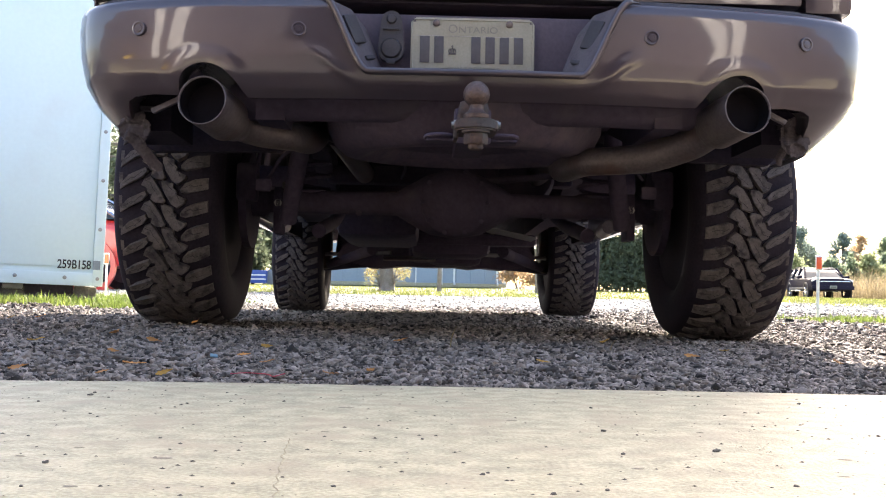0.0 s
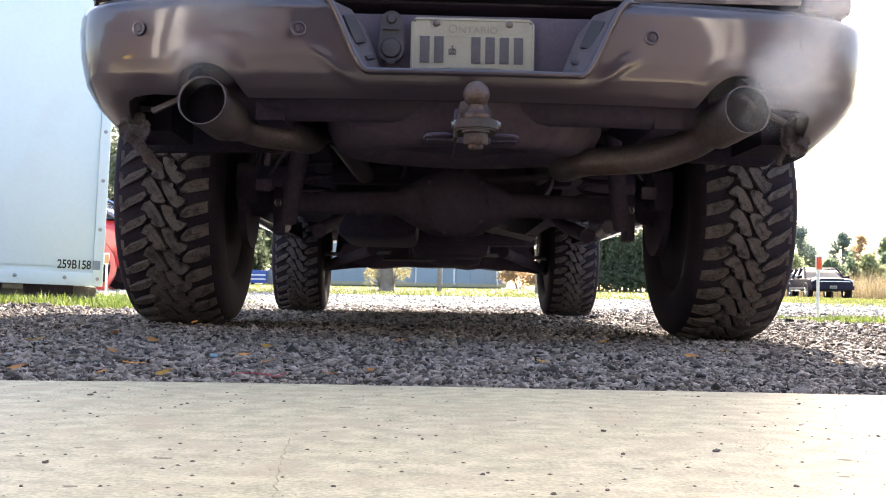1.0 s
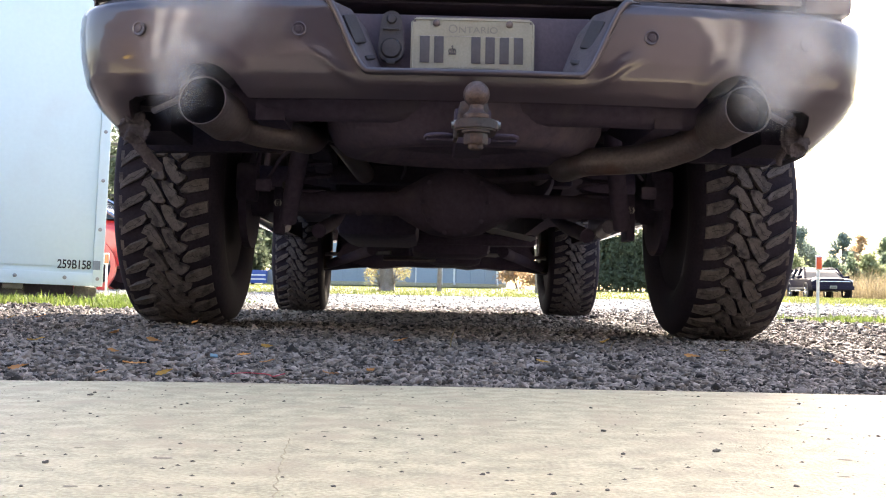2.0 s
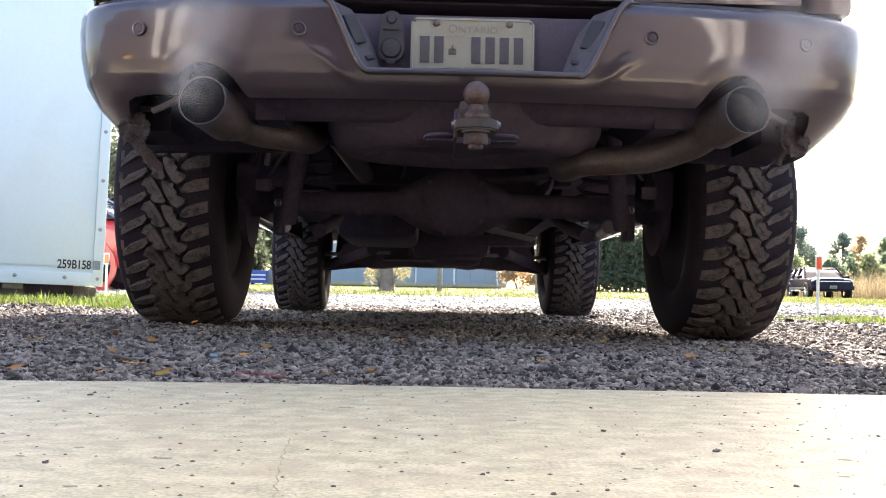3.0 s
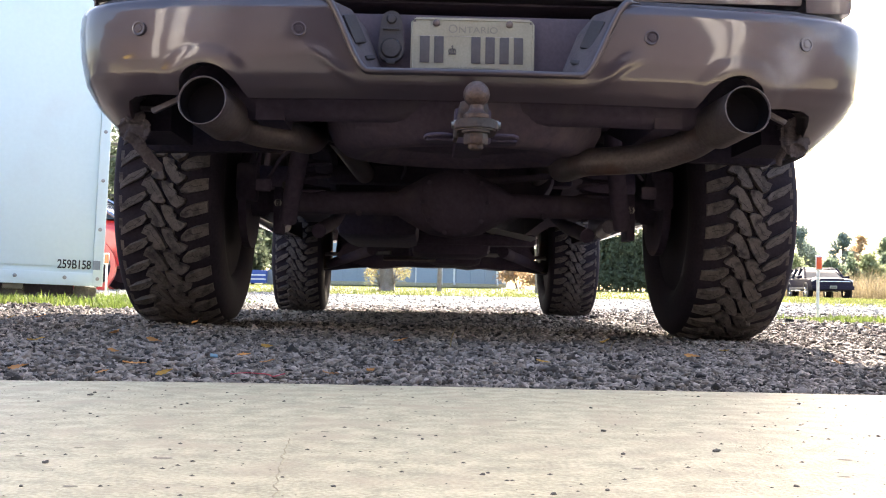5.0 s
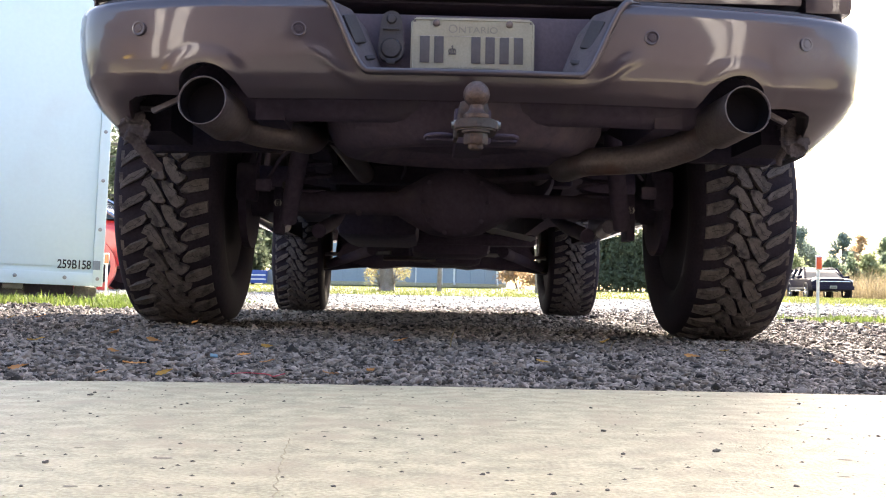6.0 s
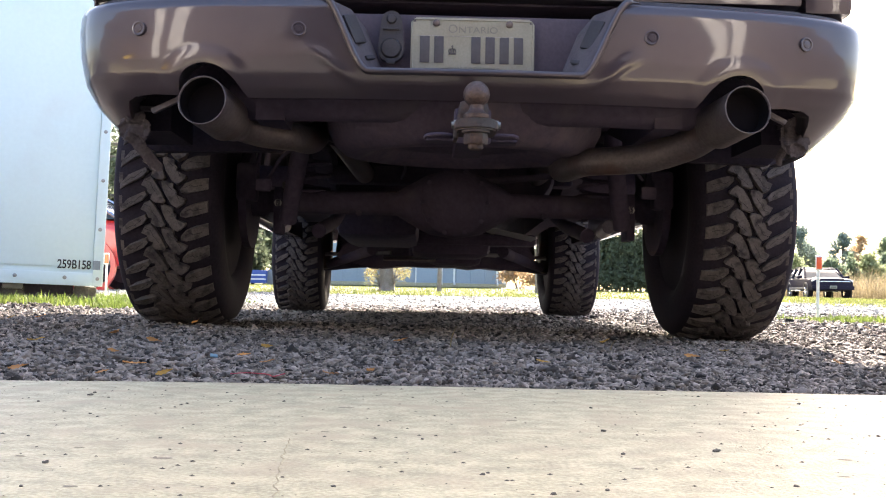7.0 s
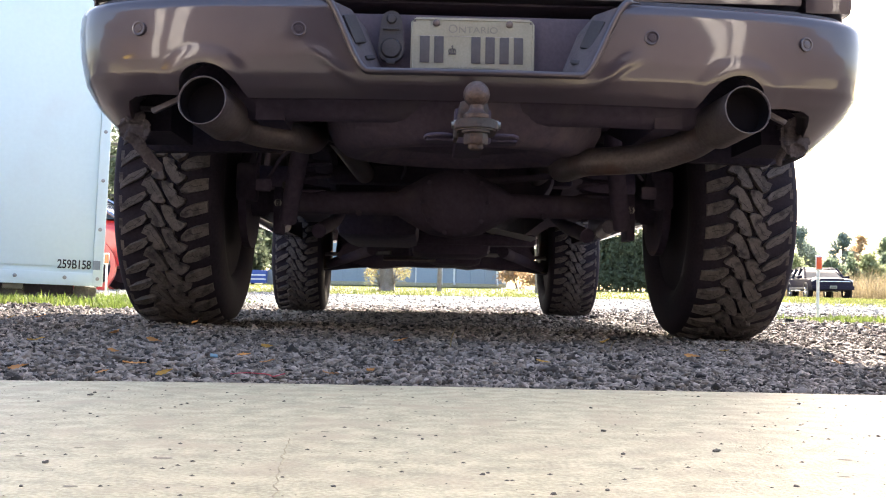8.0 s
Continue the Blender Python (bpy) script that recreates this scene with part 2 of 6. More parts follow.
def curve(pts, n=6):
    """Points along a smooth curve through pts."""
    pts = [Vector(p) for p in pts]
    q = [pts[0] * 2 - pts[1]] + pts + [pts[-1] * 2 - pts[-2]]
    out = []
    for i in range(1, len(q) - 2):
        for k in range(n):
            t = k / n
            a, b, c, d = q[i - 1:i + 3]
            out.append(0.5 * (2 * b + (c - a) * t + (2 * a - 5 * b + 4 * c - d) * t * t + (3 * b - a - 3 * c + d) * t ** 3))
    return out + [pts[-1]]


def tube(bm, pts, r, seg=12, n=5, cap=True, inner=0.0, ref=None):
    """A round bar along a smooth path; r is one radius or one for each given point. inner: wall thickness of an open pipe."""
    path = curve(pts, n) if n > 1 else [Vector(p) for p in pts]
    rad = list(r) if isinstance(r, (list, tuple)) else [r] * len(pts)
    loops = []
    for i, p in enumerate(path):
        d = (path[min(i + 1, len(path) - 1)] - path[max(i - 1, 0)]).normalized()
        side = d.cross(Vector(ref) if ref else (Vector((0, 0, 1)) if abs(d.z) < 0.9 else Vector((1, 0, 0)))).normalized()
        up = side.cross(d)
        f = i / max(1, len(path) - 1) * (len(rad) - 1)
        j = min(int(f), len(rad) - 2) if len(rad) > 1 else 0
        rr = rad[j] + (rad[min(j + 1, len(rad) - 1)] - rad[j]) * (f - j)
        loops.append([p + (side * math.cos(a) + up * math.sin(a)) * rr for a in (2 * math.pi * k / seg for k in range(seg))])
    if inner:
        back = []
        for p, lp in zip(path, loops):
            back.append([p + (v - p) * ((v - p).length - inner) / (v - p).length for v in lp])
        loops = [back[-1]] + loops[::-1] + back
        return rings(bm, loops, cap=False)
    return rings(bm, loops, cap=cap)


def lathe(bm, prof, seg=32, axis="x", c=(0, 0, 0), closed=False):
    """Turn a profile of (radius, along) about an axis."""
    loops = []
    for r, h in prof:
        lp = []
        for k in range(seg):
            a = 2 * math.pi * k / seg
            u, v = r * math.cos(a), r * math.sin(a)
            lp.append(Vector(c) + Vector({"x": (h, u, v), "y": (u, h, v), "z": (u, v, h)}[axis]))
        loops.append(lp)
    if closed:
        loops.append([v.copy() for v in loops[0]])
    return rings(bm, loops, cap=not closed)


def extrude_poly(bm, poly, d, axis="y"):
    """A plate: polygon of (a, b) with depth from d[0] to d[1] along the axis."""
    put = {"y": lambda a, b, h: (a, h, b), "x": lambda a, b, h: (h, a, b), "z": lambda a, b, h: (a, b, h)}[axis]
    return rings(bm, [[put(a, b, d[0]) for a, b in poly], [put(a, b, d[1]) for a, b in poly]])


def bulk(name, verts, faces, material, label, category="", kind="stuff", smooth=False):
    me = bpy.data.meshes.new(name)
    me.from_pydata(verts, [], faces)
    me.materials.append(material)
    if smooth:
        me.polygons.foreach_set("use_smooth", [True] * len(me.polygons))
    me.update()
    return tagged(new(name, me), label, category, "", kind)


def text(name, words, size, material, parent, m, thick=0.001, narrow=1.0, label="", bold=0.0):
    cu = bpy.data.curves.new(name, "FONT")
    cu.body, cu.size, cu.extrude, cu.align_x, cu.align_y, cu.offset = words, size, thick, "CENTER", "CENTER", size * bold
    tmp = bpy.data.objects.new(name, cu)
    me = bpy.data.meshes.new_from_object(tmp)
    bpy.data.objects.remove(tmp)
    me.materials.append(material)
    ob = new(name, me)
    ob.parent = parent
    ob.matrix_basis = m @ Matrix.Diagonal((narrow, 1, 1, 1))
    return tagged(ob, label)


def lerp_table(x, table):
    if x <= table[0][0]:
        return table[0][1]
    for (a, u), (b, v) in zip(table, table[1:]):
        if x <= b:
            return u + (v - u) * (x - a) / (b - a)
    return table[-1][1]


def step(a, b, x):
    t = min(1, max(0, (x - a) / (b - a)))
    return t * t * (3 - 2 * t)


# ---- ground ----
def ground_z(x, y):
    """The yard is level round the truck and rises gently into the distance."""
    z = 0.0
    far = max(0.0, y - 9.0)
    slope = 0.0150 - 0.0056 * step(4, 22, x)
    z += slope * min(far, 70)
    z += -0.0135 * max(-1.3, min(1.3, x)) * math.exp(-((y - 3.55) / 1.1) ** 2)
    z += 0.030 * step(1.9, 2.6, -x) * step(5.0, 7.0, y) * (1 - step(12, 20, y))
    return z


def build_ground():
    xs = sorted({round(s * v, 3) for s in (-1, 1) for v in [i * 0.1 for i in range(0, 36)] + [4 * 1.16 ** i for i in range(0, 44)]})
    ys = [-2200, -900, -300, -100, -40, -20, -10, -4, -1, 0.5] + [1.2 + i * 0.1 for i in range(0, 90)] + [10.4 + i * 0.6 for i in range(0, 60)] + [47 * 1.14 ** i for i in range(0, 31)]
    bm = bmesh.new()
    grid = []
    for y in ys:
        row = []
        for x in xs:
            z = ground_z(x, y) - 0.006
            if abs(x) < 4 and 1.5 < y < 14:
                z += 0.010 * noise.noise(Vector((x * 2.2, y * 2.2, 0))) + 0.006 * noise.noise(Vector((x * 7, y * 7, 3)))
            z -= 0.012 * (1 - step(1.5, 1.9, y)) + (0.02 if y < 1.42 else 0)
            row.append(bm.verts.new((x, y, z)))
        grid.append(row)
    mats = []
    for j in range(len(ys) - 1):
        for i in range(len(xs) - 1):
            f = bm.faces.new((grid[j][i], grid[j][i + 1], grid[j + 1][i + 1], grid[j + 1][i]))
            cx, cy = (xs[i] + xs[i + 1]) / 2, (ys[j] + ys[j + 1]) / 2
            wob = 0.5 * noise.noise(Vector((cx * 0.9, cy * 0.5, 7)))
            lawn = cy > 18.4 + wob + 0.03 * cx and cx < 6
            lawn |= cx >= 6 and cy > 14.7 + wob
            lawn |= cx < -1.95 + wob * 0.25 and 6.5 + wob * 0.5 < cy < 11.0
            lawn |= cx > 2.35 + wob * 0.3 and 6.5 + wob * 0.4 < cy < 8.3 + wob * 0.3
            lawn |= cy < -10
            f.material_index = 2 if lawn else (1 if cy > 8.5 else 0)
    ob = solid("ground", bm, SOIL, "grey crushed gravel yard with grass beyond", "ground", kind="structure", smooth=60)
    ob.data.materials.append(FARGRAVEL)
    ob.data.materials.append(LAWN)


build_ground()


def build_slab():
    """Concrete apron with a slightly ragged front edge."""
    bm = bmesh.new()
    n = 150
    top, low = [], []
    for i in range(n + 1):
        x = -5 + 10 * i / n
        y = 1.385 + 0.0 * x - 0.06 * step(0.2, 0.9, -x) + 0.006 * noise.noise(Vector((x * 9, 0, 0))) + 0.003 * noise.noise(Vector((x * 40, 0, 5)))
        top.append((x, y))
    loops = [[(x, 0.36, 0.0) for x, y in top], [(x, y - 0.012, 0.0) for x, y in top], [(x, y, -0.006) for x, y in top], [(x, y + 0.004, -0.2) for x, y in top], [(x, 0.36, -0.2) for x, y in top]]
    rings(bm, loops, closed=False)
    solid("pavement", bm, CONCRETE, "pale worn concrete apron with dark specks", "pavement", kind="structure", smooth=30)


build_slab()
# unseen dark floor behind the camera, added to dim the bumper's reflections
solid("floor", bx((0, -4.325, -0.052), (26, 9.35, 0.10), 0.004), mat("reflection_dimming_floor", (0.10, 0.095, 0.09), 0.5, 0, (0.15, 0.14, 0.13), 3, 60, 0.1), "unseen dark floor added to dim the bumper's reflections", "floor", kind="structure")
# ---- the pickup truck; its own space: x to its right, y forward, origin on the ground under the rear axle ----
TRUCK = pose(0.036, 3.65, 0.0, 0, 0, 1.4)
truck = thing("pickup_truck", "brown metallic lifted pickup truck parked on gravel", "truck", TRUCK)
WHEELBASE, HALF_TRACK, TYRE_R = 3.57, 0.909, 0.440


def bumper_plan(n=220):
    """Half plan of the bumper face, from the middle round the corner."""
    return curve([(0, -1.25, 0), (0.2, -1.247, 0), (0.45, -1.232, 0), (0.70, -1.20, 0), (0.85, -1.162, 0), (0.935, -1.112, 0), (0.982, -1.03, 0), (0.998, -0.93, 0), (1.002, -0.78, 0)], n // 8)


def bumper_top(x):
    return 0.822 - (0.822 - 0.642) * (1 - step(0.245, 0.362, abs(x)))


def bumper_low(x, y):
    ax = abs(x)
    z = 0.580
    if ax > 0.72:
        z = lerp_table(ax, [(0.72, 0.585), (0.79, 0.590), (0.845, 0.587), (0.872, 0.578), (0.892, 0.560), (0.912, 0.535), (0.935, 0.517), (1, 0.510)])
    d = (ax - 0.645) / 0.082
    if abs(d) < 1:
        z = max(z, 0.572 + 0.084 * math.sqrt(1 - d * d))
    return z


def bumper_face(x, y, z):
    """Sink and tuck of the face at a height."""
    dy = lerp_table(z, [(0.50, 0.125), (0.54, 0.085), (0.575, 0.05), (0.60, 0.028), (0.635, 0.010), (0.67, 0.003), (0.72, 0), (0.79, 0.0), (0.808, 0.005), (0.816, 0.014), (0.822, 0.035)])
    k = lerp_table(z, [(0.50, 0.885), (0.54, 0.925), (0.58, 0.958), (0.63, 0.983), (0.70, 0.996), (0.76, 1.0), (0.80, 0.997), (0.822, 0.975)])
    ax = abs(x)
    # swelling over each exhaust opening
    dd = math.hypot((ax - 0.645) / 0.125, (z - 0.585) / 0.118)
    if dd < 1.0:
        dy -= 0.0045 * math.sin(math.pi * min(1, max(0, (dd - 0.45) / 0.55)))
    # raised swage under the plate recess, turning up beside it
    ridge = 0.612 + 0.072 * step(0.27, 0.40, ax)
    dy += -0.0055 * math.exp(-((z - ridge) / (0.010 if z < ridge else 0.022)) ** 2) * (1 - step(0.34, 0.46, ax))
    # the pressing is not quite even
    dy += 0.0006 * math.sin(9.0 * x + 14 * z) + 0.0004 * math.sin(23 * x - 31 * z)
    return (x * k, y + dy, z)


def build_bumper():
    half = bumper_plan()
    plan = [Vector((-p.x, p.y, 0)) for p in half[:0:-1]] + [Vector((p.x + 0.020 * step(0.72, 0.95, p.x), p.y, 0)) for p in half]
    rows = 34
    loops = []
    for r in range(rows + 1):
        v = r / rows
        lp = []
        for p in plan:
            lo, hi = bumper_low(p.x, p.y), bumper_top(p.x)
            lp.append(bumper_face(p.x, p.y, lo + (hi - lo) * v))
        loops.append(lp)
    # the shell turns inwards along its lower and upper edges
    first = [(x * 0.985, y + 0.05, z + 0.006) for x, y, z in loops[0]]
    last = [(x * 0.99, y + 0.03, z - 0.004) for x, y, z in loops[-1]]
    bm = rings(bmesh.new(), [first] + loops + [last], closed=False)
    ob = part("rear_bumper", bm, PAINT, truck, "brown metallic bumper with twin exhaust openings", smooth=50)
    md = ob.modifiers.new("thickness", "SOLIDIFY")
    md.thickness, md.offset = 0.004, -1
    # rolled bead along the recess
    xs = [0.23 + 0.14 * i / 36 for i in range(37)]
    xs = [-0.39] + [-x for x in xs[::-1]] + [-0.2 + 0.05 * i for i in range(9)] + xs + [0.39]
    path = []
    for x in xs:
        y = -1.25 + 0.09 * (x / 0.7) ** 2 * 0.55
        path.append((x, y - 0.006 + 0.012 * step(0.335, 0.40, abs(x)), bumper_top(x) - 0.006))
    part("bead", tube(bmesh.new(), path, [0.001] + [0.0085] * 24 + [0.001], 10, 1, ref=(0, 1, 0)), PAINT, ob)
    # parking sensors
    for x, z, y in ((-0.795, 0.738, -1.182), (-0.411, 0.733, -1.236), (0.414, 0.733, -1.236), (0.80, 0.740, -1.180)):
        tilt = math.copysign(max(0, abs(x) - 0.45) * 0.95, x)
        b = lathe(bmesh.new(), [(0.0175, 0.004), (0.0175, -0.003), (0.0155, -0.005), (0.0135, -0.0045), (0.0125, -0.0015), (0.009, -0.0015), (0.008, -0.004), (0.0, -0.0045)], 24, "y")
        s = part("parking_sensor", b, PAINT, ob, "round parking sensor")
        s.matrix_basis = Matrix.Translation((x, y - 0.001, z)) @ Matrix.Rotation(tilt, 4, "Z") @ Matrix.Diagonal((1, 0.55, 1, 1))
    # dark step pad along the top
    pad = []
    for p in plan:
        k = 0.97 if abs(p.x) > 0.8 else 1
        pad.append((p.x * k, p.y + 0.035, 0))
    pad = [p for p in pad if abs(p[0]) > 0.385]
    for side in (-1, 1):
        sel = [p for p in pad if p[0] * side > 0]
        if side > 0:
            sel = sel[::-1]
        lo = [(x, y, 0.818) for x, y, z in sel]
        hi = [(x, y + 0.006, 0.830) for x, y, z in sel]
        bk = [(x * 0.93, min(-0.80, y + 0.22), 0.834) for x, y, z in sel]
        part("step_pad", rings(bmesh.new(), [lo, hi, bk], closed=False), PLASTIC, ob, "dark ribbed plastic step pad")
    return ob


bumper = build_bumper()

# recess behind the bumper notch
part("recess_panel", bx((0.0, -1.075, 0.728), (0.78, 0.012, 0.176), 0.004), RECESS, truck, "matt dark plate recess panel")
part("recess_floor", bx((0, -1.155, 0.624), (0.50, 0.15, 0.014), 0.004), PLASTIC, truck)
for s in (-1, 1):
    # angled plastic cheek with a slot
    bm = bmesh.new()
    a = [(0.352, -1.212, 0.816), (0.262, -1.222, 0.652), (0.212, -1.085, 0.650), (0.262, -1.085, 0.775), (0.300, -1.10, 0.820)]
    lp = [Vector((s * x, y, z)) for x, y, z in a]
    nrm = (lp[1] - lp[0]).cross(lp[2] - lp[0]).normalized() * 0.008
    rings(bm, [lp, [p + nrm * s for p in lp]])
    cheek = part("recess_cheek", bm, DUSTY, truck, "dark grey plastic end piece", smooth=20)
    rot = Matrix.Rotation(s * 0.42, 3, "Y") @ Matrix.Rotation(s * -0.9, 3, "Z")
    b = bx((0, 0, 0), (0.045, 0.012, 0.075), 0.004)
    q = part("slot", b, PLASTIC, cheek)
    q.matrix_basis = Matrix.Translation((s * 0.288, -1.160, 0.755)) @ rot.to_4x4()
    b = bx((0, 0, 0), (0.034, 0.012, 0.010), 0.002)
    q = part("tab", b, PLASTIC, cheek)
    q.matrix_basis = Matrix.Translation((s * 0.250, -1.148, 0.690)) @ rot.to_4x4()

# trailer plug with its hinged cover
cap_poly = [(-0.200 + 0.032 * math.cos(a), 0.722 + 0.032 * math.sin(a)) for a in [math.pi + i * math.pi / 10 for i in range(11)]] + [(-0.200 + 0.026 * math.cos(a), 0.788 + 0.030 * math.sin(a)) for a in [i * math.pi / 10 for i in range(11)]]
plug = part("trailer_plug", extrude_poly(bmesh.new(), cap_poly, (-1.106, -1.08), "y"), PLASTIC, truck, "dark plastic trailer plug cover")
part("plug_cap", lathe(bmesh.new(), [(0.0, -0.008), (0.022, -0.007), (0.026, 0), (0.026, 0.012)], 24, "y", (-0.200, -1.106, 0.724)), PLASTIC, plug)
part("hinge", bx((-0.200, -1.106, 0.772), (0.042, 0.012, 0.006), 0.002), PLASTIC, plug)
part("latch", bx((-0.200, -1.112, 0.690), (0.022, 0.012, 0.014), 0.003), PLASTIC, plug)
part("cap_top", lathe(bmesh.new(), [(0.0, -0.008), (0.010, -0.007), (0.013, 0), (0.013, 0.012)], 20, "y", (-0.200, -1.105, 0.797)), PLASTIC, plug)


def build_plate():
    bm = bx((0, 0, 0), (0.305, 0.002, 0.152))
    es = [e for e in bm.edges if abs(e.verts[0].co.y - e.verts[1].co.y) > 0.001]
    bmesh.ops.bevel(bm, geom=es, offset=0.012, segments=4, affect="EDGES")
    ob = part("number_plate", bm, PLATE, truck, "white embossed plate with dark characters shown as bars")
    ob.matrix_basis = pose(0.0005, -1.100, 0.729)
    rim = [(-0.143, 0.063), (0.143, 0.063), (0.148, 0.058), (0.148, -0.058), (0.143, -0.063), (-0.143, -0.063), (-0.148, -0.058), (-0.148, 0.058)]
    pts = [(x, -0.002, z * 1.12) for x, z in rim]
    part("rim", tube(bmesh.new(), pts + [pts[0]], 0.0022, 6, 1), PLATE, ob)
    part("character_bar", bx((-0.118, -0.003, -0.004), (0.024, 0.002, 0.066), 0.001), PLATE_INK, ob)
    for x in (-0.085, 0.008, 0.043, 0.078, 0.113):
        part("character_bar", bx((x if x > -0.08 else -0.083, -0.003, -0.004), (0.023, 0.002, 0.066), 0.001), PLATE_INK, ob)
    bm = bmesh.new()
    box(bm, (-0.050, -0.003, -0.014), (0.017, 0.002, 0.004))
    for dx in (-0.0055, 0.0, 0.0055):
        arc = [(-0.050 + dx + 0.0034 * math.cos(a), -0.003, -0.007 + 0.0052 * math.sin(a)) for a in [i * math.tau / 14 for i in range(15)]]
        tube(bm, arc, 0.0009, 5, 1)
    box(bm, (-0.050, -0.003, 0.003), (0.0016, 0.002, 0.009))
    box(bm, (-0.050, -0.003, 0.004), (0.0055, 0.002, 0.0016))
    part("emblem", bm, PLATE_INK, ob, "small dark crown emblem")
    face = Matrix.Rotation(radians(90), 4, "X")
    text("lettering", "O", 0.030, PALE_INK, ob, Matrix.Translation((-0.049, -0.0024, 0.047)) @ face, 0.0005, 1.0)
    text("lettering", "NTARIO", 0.023, PALE_INK, ob, Matrix.Translation((0.013, -0.0024, 0.0455)) @ face, 0.0005, 1.15)
    text("lettering", "YOURS TO DISCOVER", 0.014, PALE_INK, ob, Matrix.Translation((0.0, -0.0024, -0.052)) @ face, 0.0005, 1.0)
    for x in (-0.090, 0.090):
        for z in (0.062, -0.060):
            b = lathe(bmesh.new(), [(0.009, 0.001), (0.0085, -0.004), (0.004, -0.006), (0, -0.006)], 16, "y")
            q = part("bolt", b, PIPE, ob)
            q.matrix_basis = pose(x, -0.002, z)
    part("film_strip", bx((-0.02, -0.0018, 0.030), (0.24, 0.0006, 0.0015)), STEEL, ob)


build_plate()

# ---- towing gear ----
part("hitch_crossbeam", tube(bmesh.new(), [(-0.60, -1.0, 0.60), (-0.30, -1.02, 0.60), (0.30, -1.02, 0.60), (0.60, -1.0, 0.60)], 0.046, 16), BLACK, truck)
recv = part("hitch_receiver", bx((-0.004, -1.10, 0.512), (0.072, 0.30, 0.070), 0.006), BLACK, truck, "black square hitch receiver")
part("collar", bx((-0.004, -1.245, 0.512), (0.086, 0.024, 0.084), 0.010), BLACK, recv)
for s in (-1, 1):
    bm = tube(bmesh.new(), [(s * 0.040 - 0.004, -1.225, 0.494), (s * 0.070 - 0.004, -1.240, 0.494), (s * 0.098 - 0.004, -1.238, 0.493), (s * 0.108 - 0.004, -1.215, 0.491), (s * 0.098 - 0.004, -1.185, 0.488), (s * 0.045 - 0.004, -1.175, 0.487)], 0.0045, 8)
    part("chain_loop", bm, SPARE, recv)
    part("chain_plate", bx((s * 0.066 - 0.004, -1.205, 0.483), (0.080, 0.050, 0.005), 0.002), BLACK, recv)
HX = -0.006
bm = bx((HX - 0.002, -1.31, 0.521), (0.064, 0.16, 0.052), 0.012)
mount = part("ball_mount", bm, RUSTY, truck, "rusty steel tow ball mount")
tongue = [(-0.046, -1.34), (-0.046, -1.415)] + [(-0.046 * math.cos(a), -1.425 - 0.046 * math.sin(a)) for a in [i * math.pi / 16 for i in range(17)]] + [(0.046, -1.415), (0.046, -1.34)]
bm = extrude_poly(bmesh.new(), [(HX + 0.001 + x, y) for x, y in tongue], (0.472, 0.496), "z")
es = [e for e in bm.edges if abs(e.verts[0].co.z - e.verts[1].co.z) < 0.001]
bmesh.ops.bevel(bm, geom=es, offset=0.004, segments=2, affect="EDGES")
part("tongue", bm, RUSTY, mount)
part("tongue_web", bx((HX - 0.040, -1.385, 0.478), (0.010, 0.075, 0.040), 0.004, Matrix.Rotation(0.10, 3, "Y")), RUSTY, mount)
ball = lathe(bmesh.new(), [(0.0, 0.5765), (0.010, 0.5765)] + [(0.0282 * math.sin(a), 0.5495 + 0.0282 * math.cos(a)) for a in [0.40 + i * 0.155 for i in range(15)]] + [(0.0155, 0.5235), (0.0150, 0.519), (0.0170, 0.514), (0.0245, 0.5075), (0.0280, 0.5055), (0.0285, 0.4985), (0.0275, 0.4965)], 32, "z", (HX, -1.44, 0))
part("tow_ball", ball, RUST_BALL, mount, "rusty tow ball")
part("washer", lathe(bmesh.new(), [(0.0, 0.4660), (0.0295, 0.4660), (0.0300, 0.4675), (0.0300, 0.4710), (0.0, 0.4715)], 28, "z", (HX, -1.44, 0)), RUSTY, mount)
part("nut", lathe(bmesh.new(), [(0.0, 0.442), (0.0235, 0.442), (0.0258, 0.445), (0.0262, 0.462), (0.0245, 0.466)], 6, "z", (HX, -1.44, 0)), RUSTY, mount)
part("shank_end", lathe(bmesh.new(), [(0.0, 0.431), (0.013, 0.431), (0.0155, 0.434), (0.0155, 0.443)], 16, "z", (HX, -1.44, 0)), RUSTY, mount)
part("hitch_pin", tube(bmesh.new(), [(-0.055, -1.33, 0.501), (0.055, -1.33, 0.502)], 0.0075, 14, 1), STEEL, mount, "bright steel hitch pin")
for s in (-1, 1):
    part("pin_head", tube(bmesh.new(), [(s * 0.044, -1.33, 0.5015), (s * 0.050, -1.33, 0.5015)], 0.0115, 14, 1), STEEL, mount)

